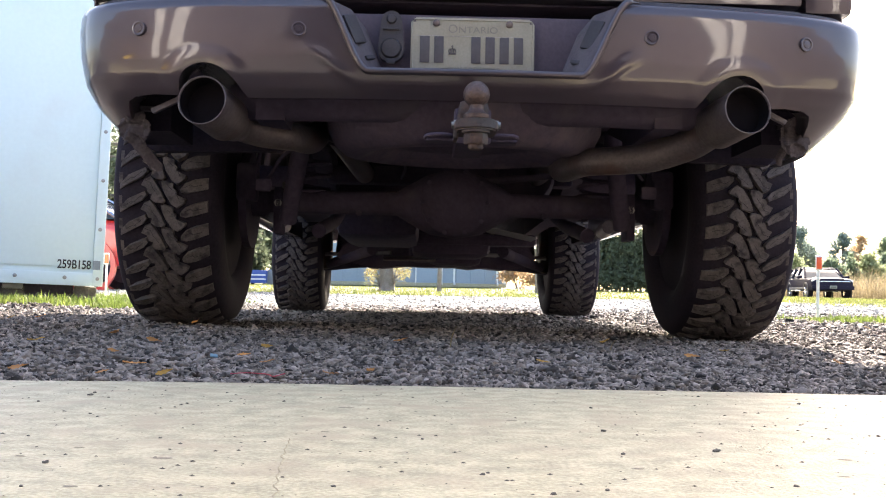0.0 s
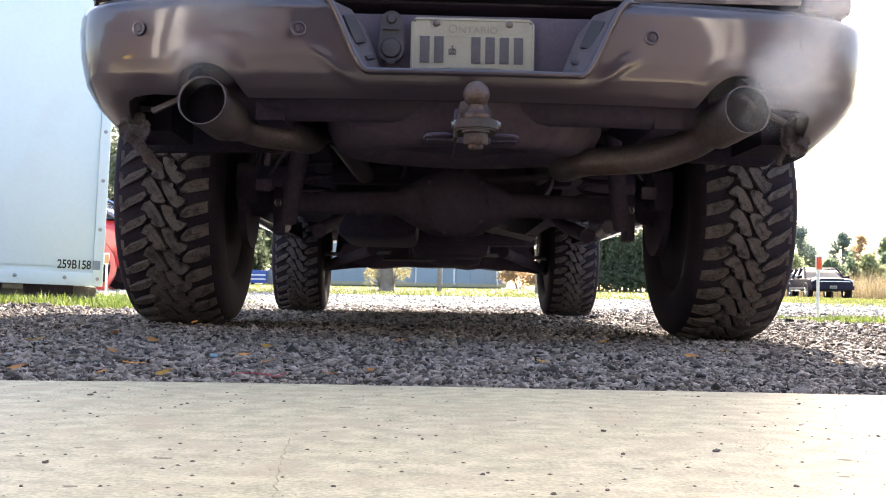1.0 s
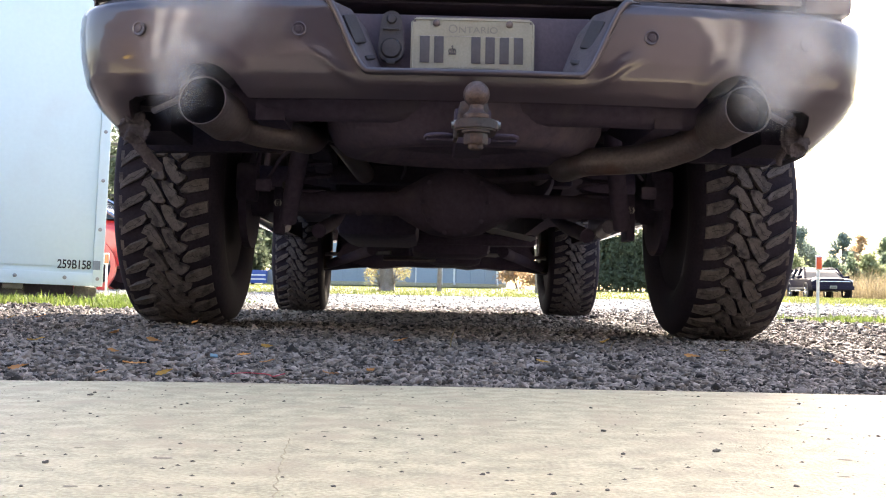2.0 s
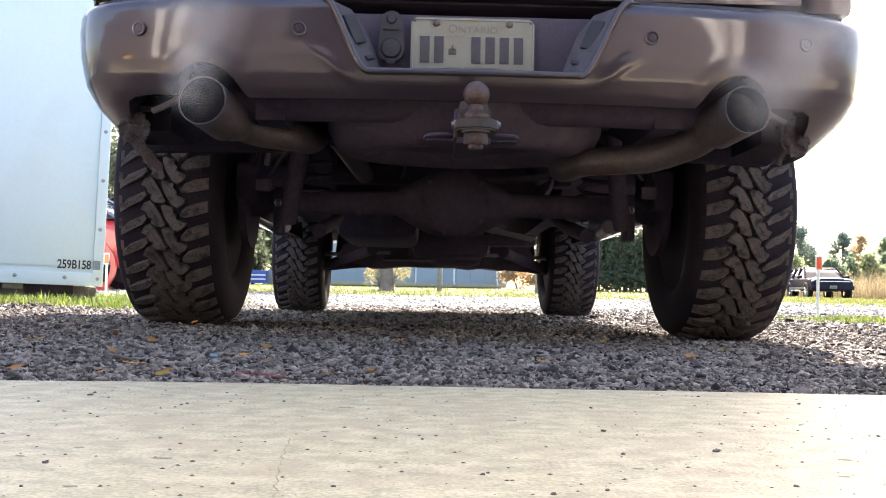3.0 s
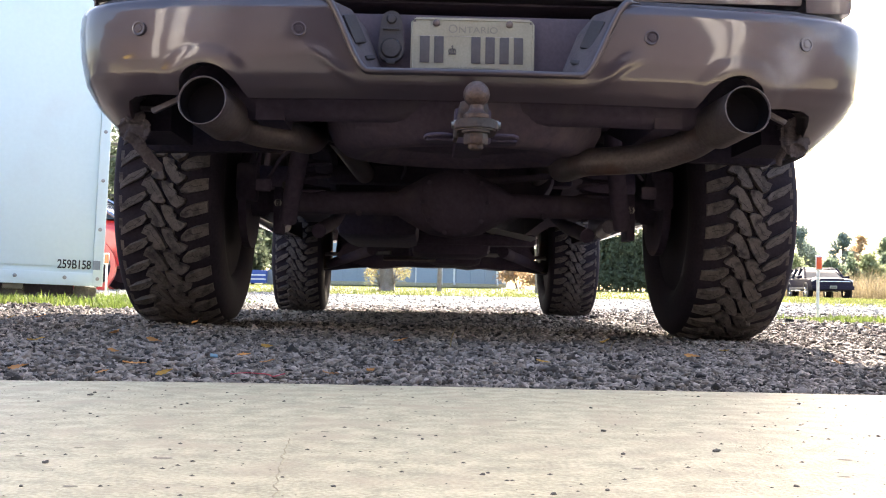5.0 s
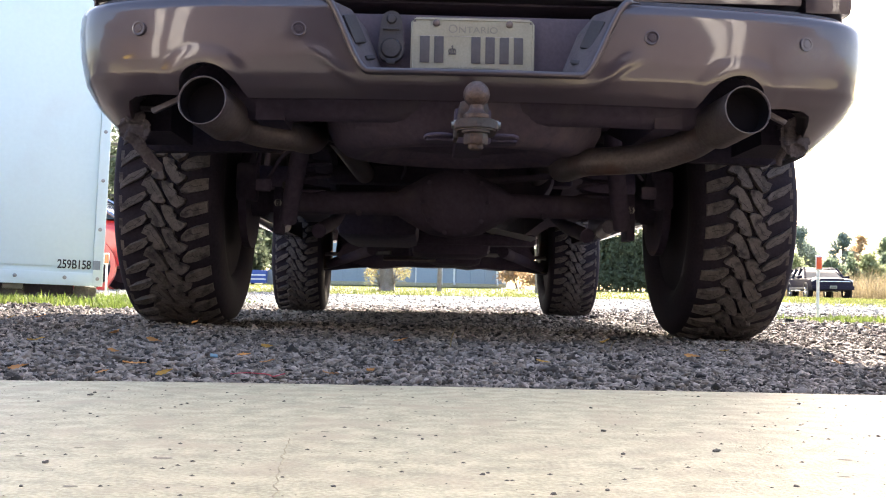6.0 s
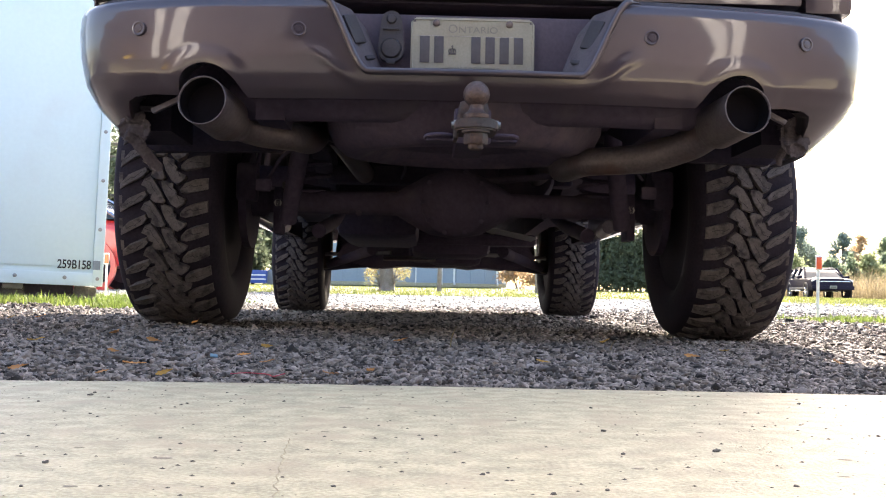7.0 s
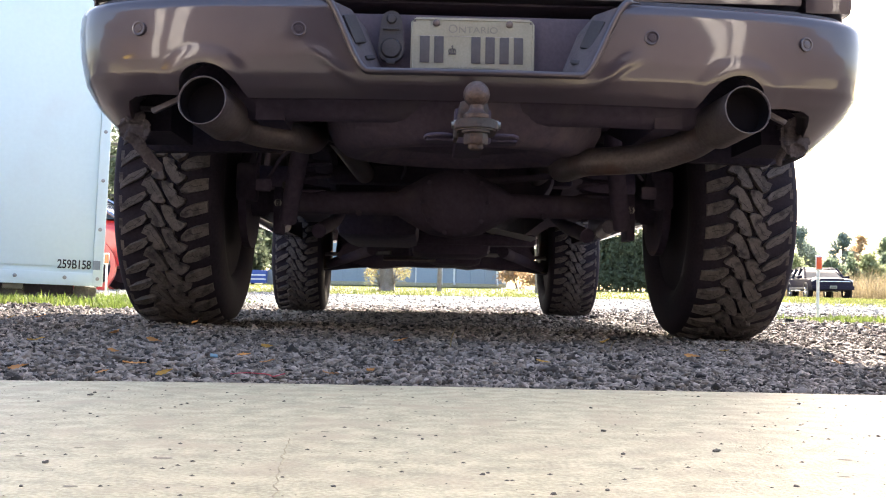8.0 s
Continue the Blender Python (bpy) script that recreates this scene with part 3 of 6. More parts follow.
# ---- exhaust ----
for s, z in ((-1, 0.567), (1, 0.575)):
    tip = bmesh.new()
    d = Vector((s * 0.18, -1, 0.10)).normalized()
    o = Vector((-0.637 if s < 0 else 0.652, -1.205, z))
    tube(tip, [o, o - d * 0.06, o - d * 0.16], 0.0580, 36, 3, inner=0.002)
    t = part("exhaust_tip", tip, PIPE, truck, "stained steel exhaust tip")
    part("rolled_lip", tube(bmesh.new(), [o + 0.0572 * (Vector((math.cos(a), 0, math.sin(a))) + Vector((0, math.cos(a) * s * 0.18 + math.sin(a) * 0.10, 0))) for a in [i * math.pi / 18 for i in range(37)]], 0.0015, 8, 1), PIPE, t)
    # black plug standing for the unlit depth of the pipe
    part("inner_soot", tube(bmesh.new(), [o - d * 0.05, o - d * 0.155], 0.0545, 30, 1), SOOT, t)
    part("soot_lining", tube(bmesh.new(), [o - d * 0.004, o - d * 0.055], 0.0558, 30, 1, inner=0.0008), SOOT, t)
    e = o - d * 0.14
    path = [tuple(e), tuple(e - d * 0.06), (s * 0.585, -0.96, z - 0.018), (s * 0.53, -0.89, z - 0.026), (s * 0.465, -0.82, z - 0.024), (s * 0.44, -0.6, z), (s * 0.42, -0.2, 0.66), (s * 0.34, 0.5, 0.60)]
    if s > 0:
        path = [tuple(e), tuple(e - d * 0.06), (0.580, -0.95, z - 0.046), (0.50, -0.88, z - 0.072), (0.42, -0.85, z - 0.080), (0.33, -0.80, z - 0.082), (0.30, -0.55, z - 0.07), (0.36, -0.15, 0.60), (0.34, 0.5, 0.60)]
    part("tail_pipe", tube(bmesh.new(), path, [0.054, 0.047, 0.042, 0.040, 0.038, 0.038, 0.038, 0.038], 20, 8), PIPE, truck, "dusty steel tail pipe")
    part("clamp", lathe(bmesh.new(), [(0.046, -0.012), (0.050, -0.010), (0.050, 0.010), (0.046, 0.012)], 24, "y", (0, 0, 0)), RUSTY, t).matrix_basis = Matrix.Translation(e - d * 0.02) @ d.to_track_quat("Y", "Z").to_matrix().to_4x4()
    part("hanger", bx((s * 0.738, -1.10, z + 0.008), (0.090, 0.018, 0.013), 0.003, Matrix.Rotation(s * 0.46, 3, "Y")), DUSTY, truck)
part("muffler", lathe(bmesh.new(), [(0, 0.45), (0.10, 0.45), (0.115, 0.48), (0.115, 1.15), (0.10, 1.18), (0, 1.18)], 28, "y", (0.30, 0, 0.60)), BLACK, truck)

# torn plastic splash guards at the bumper ends
def torn_piece(x0, x1, z0, z1, seed):
    """A crumpled sheet of plastic with a ragged outline."""
    bm = bmesh.new()
    g = bmesh.ops.create_grid(bm, x_segments=22, y_segments=22, size=0.5)
    for v in g["verts"]:
        u, w = v.co.x, v.co.y
        n1 = noise.noise(Vector((u * 3, w * 3, seed)))
        n2 = noise.noise(Vector((u * 7, w * 7, seed + 4)))
        v.co = (x0 + (x1 - x0) * (u + 0.5) + 0.012 * n1, 0.022 * n1 + 0.008 * n2, z0 + (z1 - z0) * (w + 0.5) + 0.008 * n2)
    gone = []
    for f in bm.faces:
        c = f.calc_center_median()
        u, w = (c.x - x0) / (x1 - x0) - 0.5, (c.z - z0) / (z1 - z0) - 0.5
        if math.hypot(u, w) > 0.46 + 0.05 * noise.noise(Vector((u * 6, w * 6, seed + 8))):
            gone.append(f)
    bmesh.ops.delete(bm, geom=gone, context="FACES")
    bmesh.ops.solidify(bm, geom=bm.faces[:], thickness=0.004)
    return bm


def torn_strip(pts, w, seed):
    """A flat torn tongue of plastic along a path, curled across its width."""
    loops = []
    path = curve(pts, 6)
    for i, p in enumerate(path):
        t = i / (len(path) - 1)
        d = (path[min(i + 1, len(path) - 1)] - path[max(i - 1, 0)]).normalized()
        side = d.cross(Vector((0, 1, 0))).normalized()
        ww = w * (1 - 0.35 * t) * (1 + 0.12 * noise.noise(Vector((t * 4, seed, 0)))) * min(1, 0.35 + 6 * (1 - t))
        loops.append([p + side * ww * k + Vector((0, 0.35 * ww * k * k, 0)) for k in (-1, -0.5, 0, 0.5, 1)])
    bm = rings(bmesh.new(), loops, closed=False)
    bmesh.ops.solidify(bm, geom=bm.faces[:], thickness=0.004)
    return bm


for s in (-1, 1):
    # a near-black block added inside each bumper end stands for the hollow's shade
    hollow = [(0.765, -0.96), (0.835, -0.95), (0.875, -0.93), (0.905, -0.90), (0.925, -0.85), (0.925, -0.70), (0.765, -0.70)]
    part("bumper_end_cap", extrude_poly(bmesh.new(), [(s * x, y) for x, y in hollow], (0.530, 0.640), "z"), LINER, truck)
a = part("splash_guard", torn_piece(-0.876, -0.794, 0.480, 0.566, 3), TORN, truck, "torn dusty plastic splash guard")
a.location = (0, -1.045, 0)
part("torn_strip", torn_strip([(-0.850, -0.985, 0.505), (-0.832, -0.98, 0.478), (-0.808, -0.972, 0.450), (-0.782, -0.965, 0.428)], 0.017, 4), TORN, truck, "torn dusty plastic strip")
part("slot_bar", bx((-0.828, -1.00, 0.580), (0.060, 0.010, 0.014), 0.003, Matrix.Rotation(0.1, 3, "Y")), TORN, truck)
a = part("splash_guard", torn_piece(0.782, 0.866, 0.482, 0.590, 11), TORN, truck, "torn dusty plastic splash guard")
a.location = (0, -1.045, 0)
part("torn_strip", torn_strip([(0.822, -0.99, 0.520), (0.812, -0.985, 0.505), (0.806, -0.98, 0.490), (0.812, -0.97, 0.474)], 0.012, 9), TORN, truck, "torn dusty plastic strip")
part("slot_bar", bx((0.820, -1.00, 0.572), (0.060, 0.010, 0.012), 0.003, Matrix.Rotation(-0.12, 3, "Y")), TORN, truck)

# ---- spare wheel, slung flat under the bed ----
sp = lathe(bmesh.new(), [(0.20, 0.09), (0.215, 0.045), (0.235, 0.025), (0.29, 0.0), (0.335, 0.004), (0.365, 0.03), (0.385, 0.07), (0.388, 0.15), (0.37, 0.20), (0.30, 0.235), (0.20, 0.235)], 64, "z")
spare = part("spare_tyre", sp, SPARE, truck, "spare tyre slung under the bed, glare put into its tint")
spare.matrix_basis = pose(0.0, -0.70, 0.510, 1.5)
part("spare_rim", lathe(bmesh.new(), [(0.0, 0.07), (0.05, 0.07), (0.07, 0.085), (0.16, 0.07), (0.19, 0.04), (0.212, 0.035), (0.212, 0.10)], 48, "z"), BLACK, spare)
for k in range(5):
    a = k * math.tau / 5
    # black discs give the darkness of the holes by colour
    part("rim_hole", lathe(bmesh.new(), [(0, 0.072), (0.020, 0.072), (0.024, 0.080)], 12, "z", (0.12 * math.cos(a), 0.12 * math.sin(a), 0)), SOOT, spare)

# ---- chassis ----
for s in (-1, 1):
    bm = bmesh.new()
    sec = [(-0.035, -0.07), (0.035, -0.07), (0.035, 0.07), (-0.035, 0.07)]
    path = [(-1.05, 0.62), (-0.75, 0.62), (-0.35, 0.72), (0.35, 0.72), (0.85, 0.56), (2.7, 0.53), (3.1, 0.60), (4.4, 0.62)]
    rings(bm, [[(s * 0.50 + a, y, z + b) for a, b in sec] for y, z in path])
    part("frame_rail", bm, BLACK, truck)
    part("shock_absorber", tube(bmesh.new(), [(s * 0.56, -0.16, 0.36), (s * 0.50, -0.30, 0.62), (s * 0.48, -0.36, 0.74)], [0.030, 0.030, 0.022], 14, 1), BLACK, truck)
    coil = [(s * 0.50 + 0.058 * math.cos(a), 0.05 + 0.058 * math.sin(a), 0.49 + 0.0075 * a) for a in [i * 0.45 for i in range(78)]]
    part("coil_spring", tube(bmesh.new(), coil, 0.0075, 6, 1), BLACK, truck)
    part("spring_seat", lathe(bmesh.new(), [(0, 0.46), (0.075, 0.46), (0.080, 0.48), (0.06, 0.49)], 20, "z", (s * 0.50, 0.05, 0)), BLACK, truck)
    part("trailing_arm", tube(bmesh.new(), [(s * 0.47, 0.0, 0.34), (s * 0.45, 0.40, 0.40), (s * 0.45, 0.75, 0.47)], 0.026, 10, 1), BLACK, truck)
    part("brake_disc", lathe(bmesh.new(), [(0.05, s * 0.70), (0.165, s * 0.70), (0.165, s * 0.725), (0.05, s * 0.725)], 36, "x", (0, 0, TYRE_R), closed=True), BLACK, truck)
    part("brake_caliper", bx((s * 0.70, -0.13, 0.49), (0.07, 0.07, 0.13), 0.015), BLACK, truck)
    part("brake_hose", tube(bmesh.new(), [(s * 0.67, -0.15, 0.52), (s * 0.64, -0.17, 0.62), (s * 0.57, -0.15, 0.66), (s * 0.52, -0.10, 0.64)], 0.008, 8), BLACK, truck)
    part("axle_bracket", bx((s * 0.60, -0.06, 0.40), (0.03, 0.10, 0.16), 0.008), BLACK, truck)
    part("rocker_pipe", tube(bmesh.new(), [(s * 0.72, 0.95, 0.44), (s * 0.74, 1.15, 0.437), (s * 0.76, 1.35, 0.44), (s * 0.80, 1.5, 0.47)], 0.030, 12), PIPE, truck, "dusty steel side step bar")
for pts in ([(-0.42, -0.55, 0.60), (-0.30, -0.30, 0.56), (-0.18, 0.1, 0.60), (-0.20, 0.6, 0.58)], [(0.62, -0.20, 0.52), (0.52, -0.28, 0.60), (0.42, -0.20, 0.63), (0.30, 0.1, 0.62)], [(-0.62, -0.20, 0.50), (-0.55, -0.30, 0.57), (-0.44, -0.22, 0.62), (-0.30, 0.1, 0.60)]):
    part("brake_line", tube(bmesh.new(), pts, 0.006, 8), BLACK, truck)
for x in (-0.33, 0.0, 0.31):
    part("diff_bolt", lathe(bmesh.new(), [(0, -0.07), (0.010, -0.07), (0.012, -0.045)], 6, "y", (x, 0, 0.40)), BLACK, truck)
ax = lathe(bmesh.new(), [(0, -0.72), (0.055, -0.72), (0.055, -0.66), (0.040, -0.64), (0.042, -0.20), (0.066, -0.16), (0.105, -0.09), (0.120, 0.0), (0.105, 0.09), (0.066, 0.16), (0.042, 0.20), (0.040, 0.64), (0.055, 0.66), (0.055, 0.72), (0, 0.72)], 24, "x", (0, 0, TYRE_R))
part("rear_axle", ax, BLACK, truck, "black differential and axle tube")
cover = part("diff_cover", lathe(bmesh.new(), [(0.0, -0.165), (0.05, -0.16), (0.09, -0.135), (0.108, -0.11), (0.116, -0.10), (0.116, -0.085)], 20, "y", (0, 0, TYRE_R)), BLACK, truck)
for k in range(10):
    a = k * math.tau / 10
    part("bolt", lathe(bmesh.new(), [(0, -0.118), (0.008, -0.118), (0.009, -0.10)], 6, "y", (0.110 * math.cos(a), 0, TYRE_R + 0.110 * math.sin(a))), BLACK, cover)
part("track_bar", tube(bmesh.new(), [(-0.52, 0.11, 0.46), (0.0, 0.17, 0.53), (0.50, 0.12, 0.58)], 0.013, 10, 1), BLACK, truck)
part("drive_shaft", tube(bmesh.new(), [(0, 0.12, 0.45), (0.0, 1.8, 0.50)], 0.045, 16, 1), BLACK, truck)
part("fuel_tank", bx((-0.30, 1.35, 0.50), (0.36, 1.0, 0.26), 0.05), BLACK, truck)
part("transfer_case", bx((0.05, 2.05, 0.47), (0.42, 0.5, 0.28), 0.06), BLACK, truck)
part("skid_plate", bx((-0.17, 2.45, 0.338), (0.30, 0.36, 0.008), 0.003, Matrix.Rotation(0.10, 3, "X")), PIPE, truck, "dull steel skid plate")
part("cross_member", bx((0, 1.85, 0.42), (0.98, 0.12, 0.06), 0.015), BLACK, truck)
part("cross_member", bx((0, 0.55, 0.60), (0.98, 0.10, 0.07), 0.015), BLACK, truck)
part("rear_cross_member", bx((0, -0.40, 0.70), (0.98, 0.08, 0.10), 0.015), BLACK, truck)
part("bracket_tab", bx((0.22, 2.2, 0.365), (0.12, 0.05, 0.012), 0.003, Matrix.Rotation(-0.2, 3, "Y")), STEEL, truck)
part("heat_shield", bx((0.35, 1.75, 0.44), (0.24, 0.5, 0.006), 0.002, Matrix.Rotation(0.2, 3, "Y")), STEEL, truck)
bm = bmesh.new()
prof = [(-0.66, 0.375), (-0.55, 0.335), (-0.44, 0.302), (-0.36, 0.300), (-0.20, 0.318), (-0.02, 0.312), (0.12, 0.316), (0.22, 0.304), (0.30, 0.314), (0.44, 0.302), (0.56, 0.328), (0.66, 0.375), (0.60, 0.46), (-0.60, 0.46)]
extrude_poly(bm, prof, (3.25, 3.55), "y")
part("front_subframe", bm, BLACK, truck, smooth=20)
part("engine_sump", bx((0.02, 3.30, 0.44), (0.40, 0.6, 0.20), 0.05), BLACK, truck)
part("front_diff", bx((0.12, 3.15, 0.42), (0.34, 0.3, 0.20), 0.06), BLACK, truck)
for s in (-1, 1):
    part("lower_arm", tube(bmesh.new(), [(s * 0.42, 3.30, 0.345), (s * 0.58, 3.42, 0.335), (s * 0.76, WHEELBASE, 0.315)], [0.04, 0.038, 0.034], 12, 3), BLACK, truck)
    part("lower_arm", tube(bmesh.new(), [(s * 0.40, 2.75, 0.40), (s * 0.52, 3.1, 0.375), (s * 0.74, WHEELBASE - 0.04, 0.325)], [0.036, 0.034, 0.032], 12, 3), BLACK, truck)
    part("tie_rod", tube(bmesh.new(), [(s * 0.30, 3.22, 0.40), (s * 0.74, 3.38, 0.39)], 0.014, 10, 1), STEEL, truck)
    part("knuckle", bx((s * 0.745, WHEELBASE - 0.02, 0.44), (0.07, 0.16, 0.30), 0.03), RUSTY, truck)
    part("front_strut", tube(bmesh.new(), [(s * 0.64, WHEELBASE, 0.40), (s * 0.58, WHEELBASE, 0.95)], 0.05, 14, 1), BLACK, truck)

for s in (-1, 1):
    loop = [(s * (0.66 + 0.05 * math.cos(a)), -0.30 - 0.02 * math.sin(a), 0.56 + 0.075 * math.sin(a)) for a in [0.2 + i * 0.42 for i in range(9)]]
    part("brake_hose", tube(bmesh.new(), loop, 0.009, 8, 3), SPARE, truck, "looped brake hose in the glare-lifted tint")
    part("hose_clip", bx((s * 0.63, -0.24, 0.47), (0.05, 0.03, 0.04), 0.008), SPARE, truck)
    part("bump_stop", lathe(bmesh.new(), [(0, 0.60), (0.030, 0.60), (0.042, 0.62), (0.034, 0.635), (0.045, 0.65), (0.036, 0.668), (0.048, 0.69), (0.048, 0.74)], 18, "z", (s * 0.56, -0.22, 0)), SPARE, truck, "ribbed rubber bump stop")
    part("axle_clamp", tube(bmesh.new(), [(s * 0.585, -0.055, 0.50), (s * 0.585, -0.068, 0.44), (s * 0.585, -0.040, 0.385)], 0.008, 8, 4), STEEL, truck)
    part("clamp_nut", lathe(bmesh.new(), [(0, -0.02), (0.014, -0.02), (0.016, 0.0), (0, 0.0)], 6, "y", (s * 0.60, -0.09, 0.425)), STEEL, truck)

# ---- wheels ----
def tyre_profile(w=0.169, r=TYRE_R):
    g = r - 0.017
    return [(0.262, -w + 0.035), (0.275, -w + 0.018), (0.31, -w + 0.004), (0.350, -w), (0.385, -w + 0.006), (0.408, -w + 0.018), (g - 0.008, -w + 0.032), (g, -w + 0.055), (g + 0.002, 0), (g, w - 0.055), (g - 0.008, w - 0.032), (0.408, w - 0.018), (0.385, w - 0.006), (0.350, w), (0.31, w - 0.004), (0.275, w - 0.018), (0.262, w - 0.035)]


def tread_mesh():
    """Mud-terrain blocks: two interlocking rows in the middle, lugs on both shoulders."""
    pitches = 37
    p = math.tau / pitches
    # outline of each block: across in metres, round the tyre in pitches
    def outline_of(pts):
        return [(-(a - 288) / 1555, (c - 320) / 108) for a, c in pts]

    s1 = outline_of([(190, 288), (205, 262), (232, 250), (252, 275), (275, 310), (293, 350), (284, 362), (248, 358), (232, 345), (239, 325), (221, 322), (214, 299)])
    s2 = outline_of([(285, 272), (300, 269), (336, 280), (338, 300), (353, 312), (348, 326), (392, 345), (385, 361), (355, 381), (330, 366), (303, 326), (290, 296)])
    sh = outline_of([(84, 277), (125, 240), (200, 208), (208, 224), (186, 248), (142, 270), (84, 302)])
    so = outline_of([(377, 299), (400, 275), (440, 258), (492, 246), (492, 296), (440, 310), (400, 319), (378, 313)])
    bm = bmesh.new()
    for k in range(pitches):
        for outline, ph in ((s1, 0.0), (s2, 0.0), (sh, 0.0), (so, 0.0)):
            jig = 1.0 + 0.03 * math.sin(k * 1.7)
            lo, hi, mid = [], [], []
            cx = sum(a for a, c in outline) / len(outline)
            cc = sum(c for a, c in outline) / len(outline)
            for a, c in outline:
                for lst, r, f in ((lo, TYRE_R - 0.020, 1.16), (mid, TYRE_R - 0.003, 1.11), (hi, TYRE_R, 1.06)):
                    aa, c2 = cx + (a - cx) * f, cc + (c - cc) * f * jig
                    rr = r - 0.35 * max(0, abs(aa) - 0.08) ** 2 / 0.05
                    th = (k + ph + c2) * p
                    lst.append((aa, -rr * math.cos(th), rr * math.sin(th)))
            va, vm, vb = [[bm.verts.new(q) for q in lst] for lst in (lo, mid, hi)]
            n = len(outline)
            for i in range(n):
                j = (i + 1) % n
                bm.faces.new((va[i], va[j], vm[j], vm[i]))
                bm.faces.new((vm[i], vm[j], vb[j], vb[i]))
            bm.faces.new(vb)
        for s in (1,):
            # side lugs, every other one longer
            th = (k + (0.35 if s > 0 else 0.80)) * p
            ln = 0.060 if k % 2 else 0.042
            r = TYRE_R - 0.022
            c, sn = math.cos(th), math.sin(th)
            m = Matrix(((1, 0, 0, 0), (0, -c, sn, 0), (0, sn, c, 0), (0, 0, 0, 1)))
            vs = bmesh.ops.create_cube(bm, size=1)["verts"]
            for v in vs:
                x, y, z = v.co.x, v.co.y, v.co.z
                rad = r - ln * (0.5 - y)
                v.co = m @ Vector((s * (0.128 + 0.010 * (x * s + 0.5) + 0.014 * (0.5 - y)), rad, z * 0.036 * (0.8 + 0.2 * y)))
    bmesh.ops.recalc_face_normals(bm, faces=bm.faces[:])
    return finish("tread", bm, TREAD, 25)


def sipe_mesh():
    """Fine dark zigzag slits across the block tops."""
    p = math.tau / 37
    lines = [[(-0.118, -0.36), (-0.092, -0.28), (-0.086, -0.36), (-0.068, -0.24)], [(0.055, -0.52), (0.037, -0.42), (0.031, -0.22), (0.014, 0.10)], [(-0.012, -0.36), (-0.026, -0.16), (-0.036, -0.10), (-0.052, 0.28)], [(0.120, -0.42), (0.095, -0.62), (0.088, -0.60), (0.064, -0.88)]]
    bm = bmesh.new()
    for k in range(37):
        for ln in lines:
            for (a, c), (b, d) in zip(ln, ln[1:]):
                dx, dy = b - a, (d - c) * p * TYRE_R
                l = math.hypot(dx, dy)
                nx, ny = -dy / l * 0.0006, dx / l * 0.0006
                q = []
                for u, v, sgn in ((a, c, 1), (b, d, 1), (b, d, -1), (a, c, -1)):
                    aa = u + nx * sgn
                    th = (k + v) * p + ny * sgn / TYRE_R
                    rr = TYRE_R + 0.0003 - 0.35 * max(0, abs(aa) - 0.08) ** 2 / 0.05
                    q.append(bm.verts.new((aa, -rr * math.cos(th), rr * math.sin(th))))
                bm.faces.new(q)
    return finish("sipe_pattern", bm, RUBBER, 25)


TREAD_MESH = tread_mesh()
SIPE_MESH = sipe_mesh()
TYRE_MESH = finish("tyre", lathe(bmesh.new(), tyre_profile(), 96, "x"), RUBBER, 40)


def rim_mesh():
    bm = lathe(bmesh.new(), [(0.05, 0.09), (0.20, 0.10), (0.235, 0.125), (0.262, 0.130), (0.27, 0.125), (0.262, 0.115), (0.245, 0.08), (0.240, -0.09), (0.262, -0.118), (0.27, -0.128), (0.262, -0.130), (0.236, -0.10), (0.228, 0.04), (0.05, 0.06)], 48, "x", closed=True)
    return finish("wheel", bm, BLACK, 40)


RIM_MESH = rim_mesh()
for y in (0, WHEELBASE):
    for s in (-1, 1):
        sink = {(-1, 0): 0.012, (1, 0): -0.010}.get((s, y), -0.003)
        w = new("wheel", RIM_MESH)
        w.parent = truck
        w.matrix_basis = Matrix.Translation((s * HALF_TRACK, y, TYRE_R - 0.012 + sink * 0.9)) @ Matrix.Rotation(0 if s > 0 else math.pi, 4, "Z") @ Matrix.Rotation(0.6 * y + 0.3 * s, 4, "X")
        t = new("tyre", TYRE_MESH)
        t.parent = w
        tr = tagged(new("tread", TREAD_MESH), "dusty mud-terrain tread blocks")
        tr.parent = w
        sp = tagged(new("sipe_pattern", SIPE_MESH), kind="stuff")
        sp.parent = w
        hub = part("hub_cap", lathe(bmesh.new(), [(0.0, 0.10), (0.05, 0.10), (0.06, 0.09), (0.06, 0.02), (0, 0.02)], 20, "x"), STEEL, w)

# ---- body ----
def arch_low(y, base):
    z = base + 0.18 * step(-0.45, -0.60, y)
    for c in (0.0, WHEELBASE):
        d = (y - c) / 0.56
        if abs(d) < 1:
            z = max(z, TYRE_R + 0.04 + 0.56 * math.sqrt(1 - d * d) * 0.92)
    return z


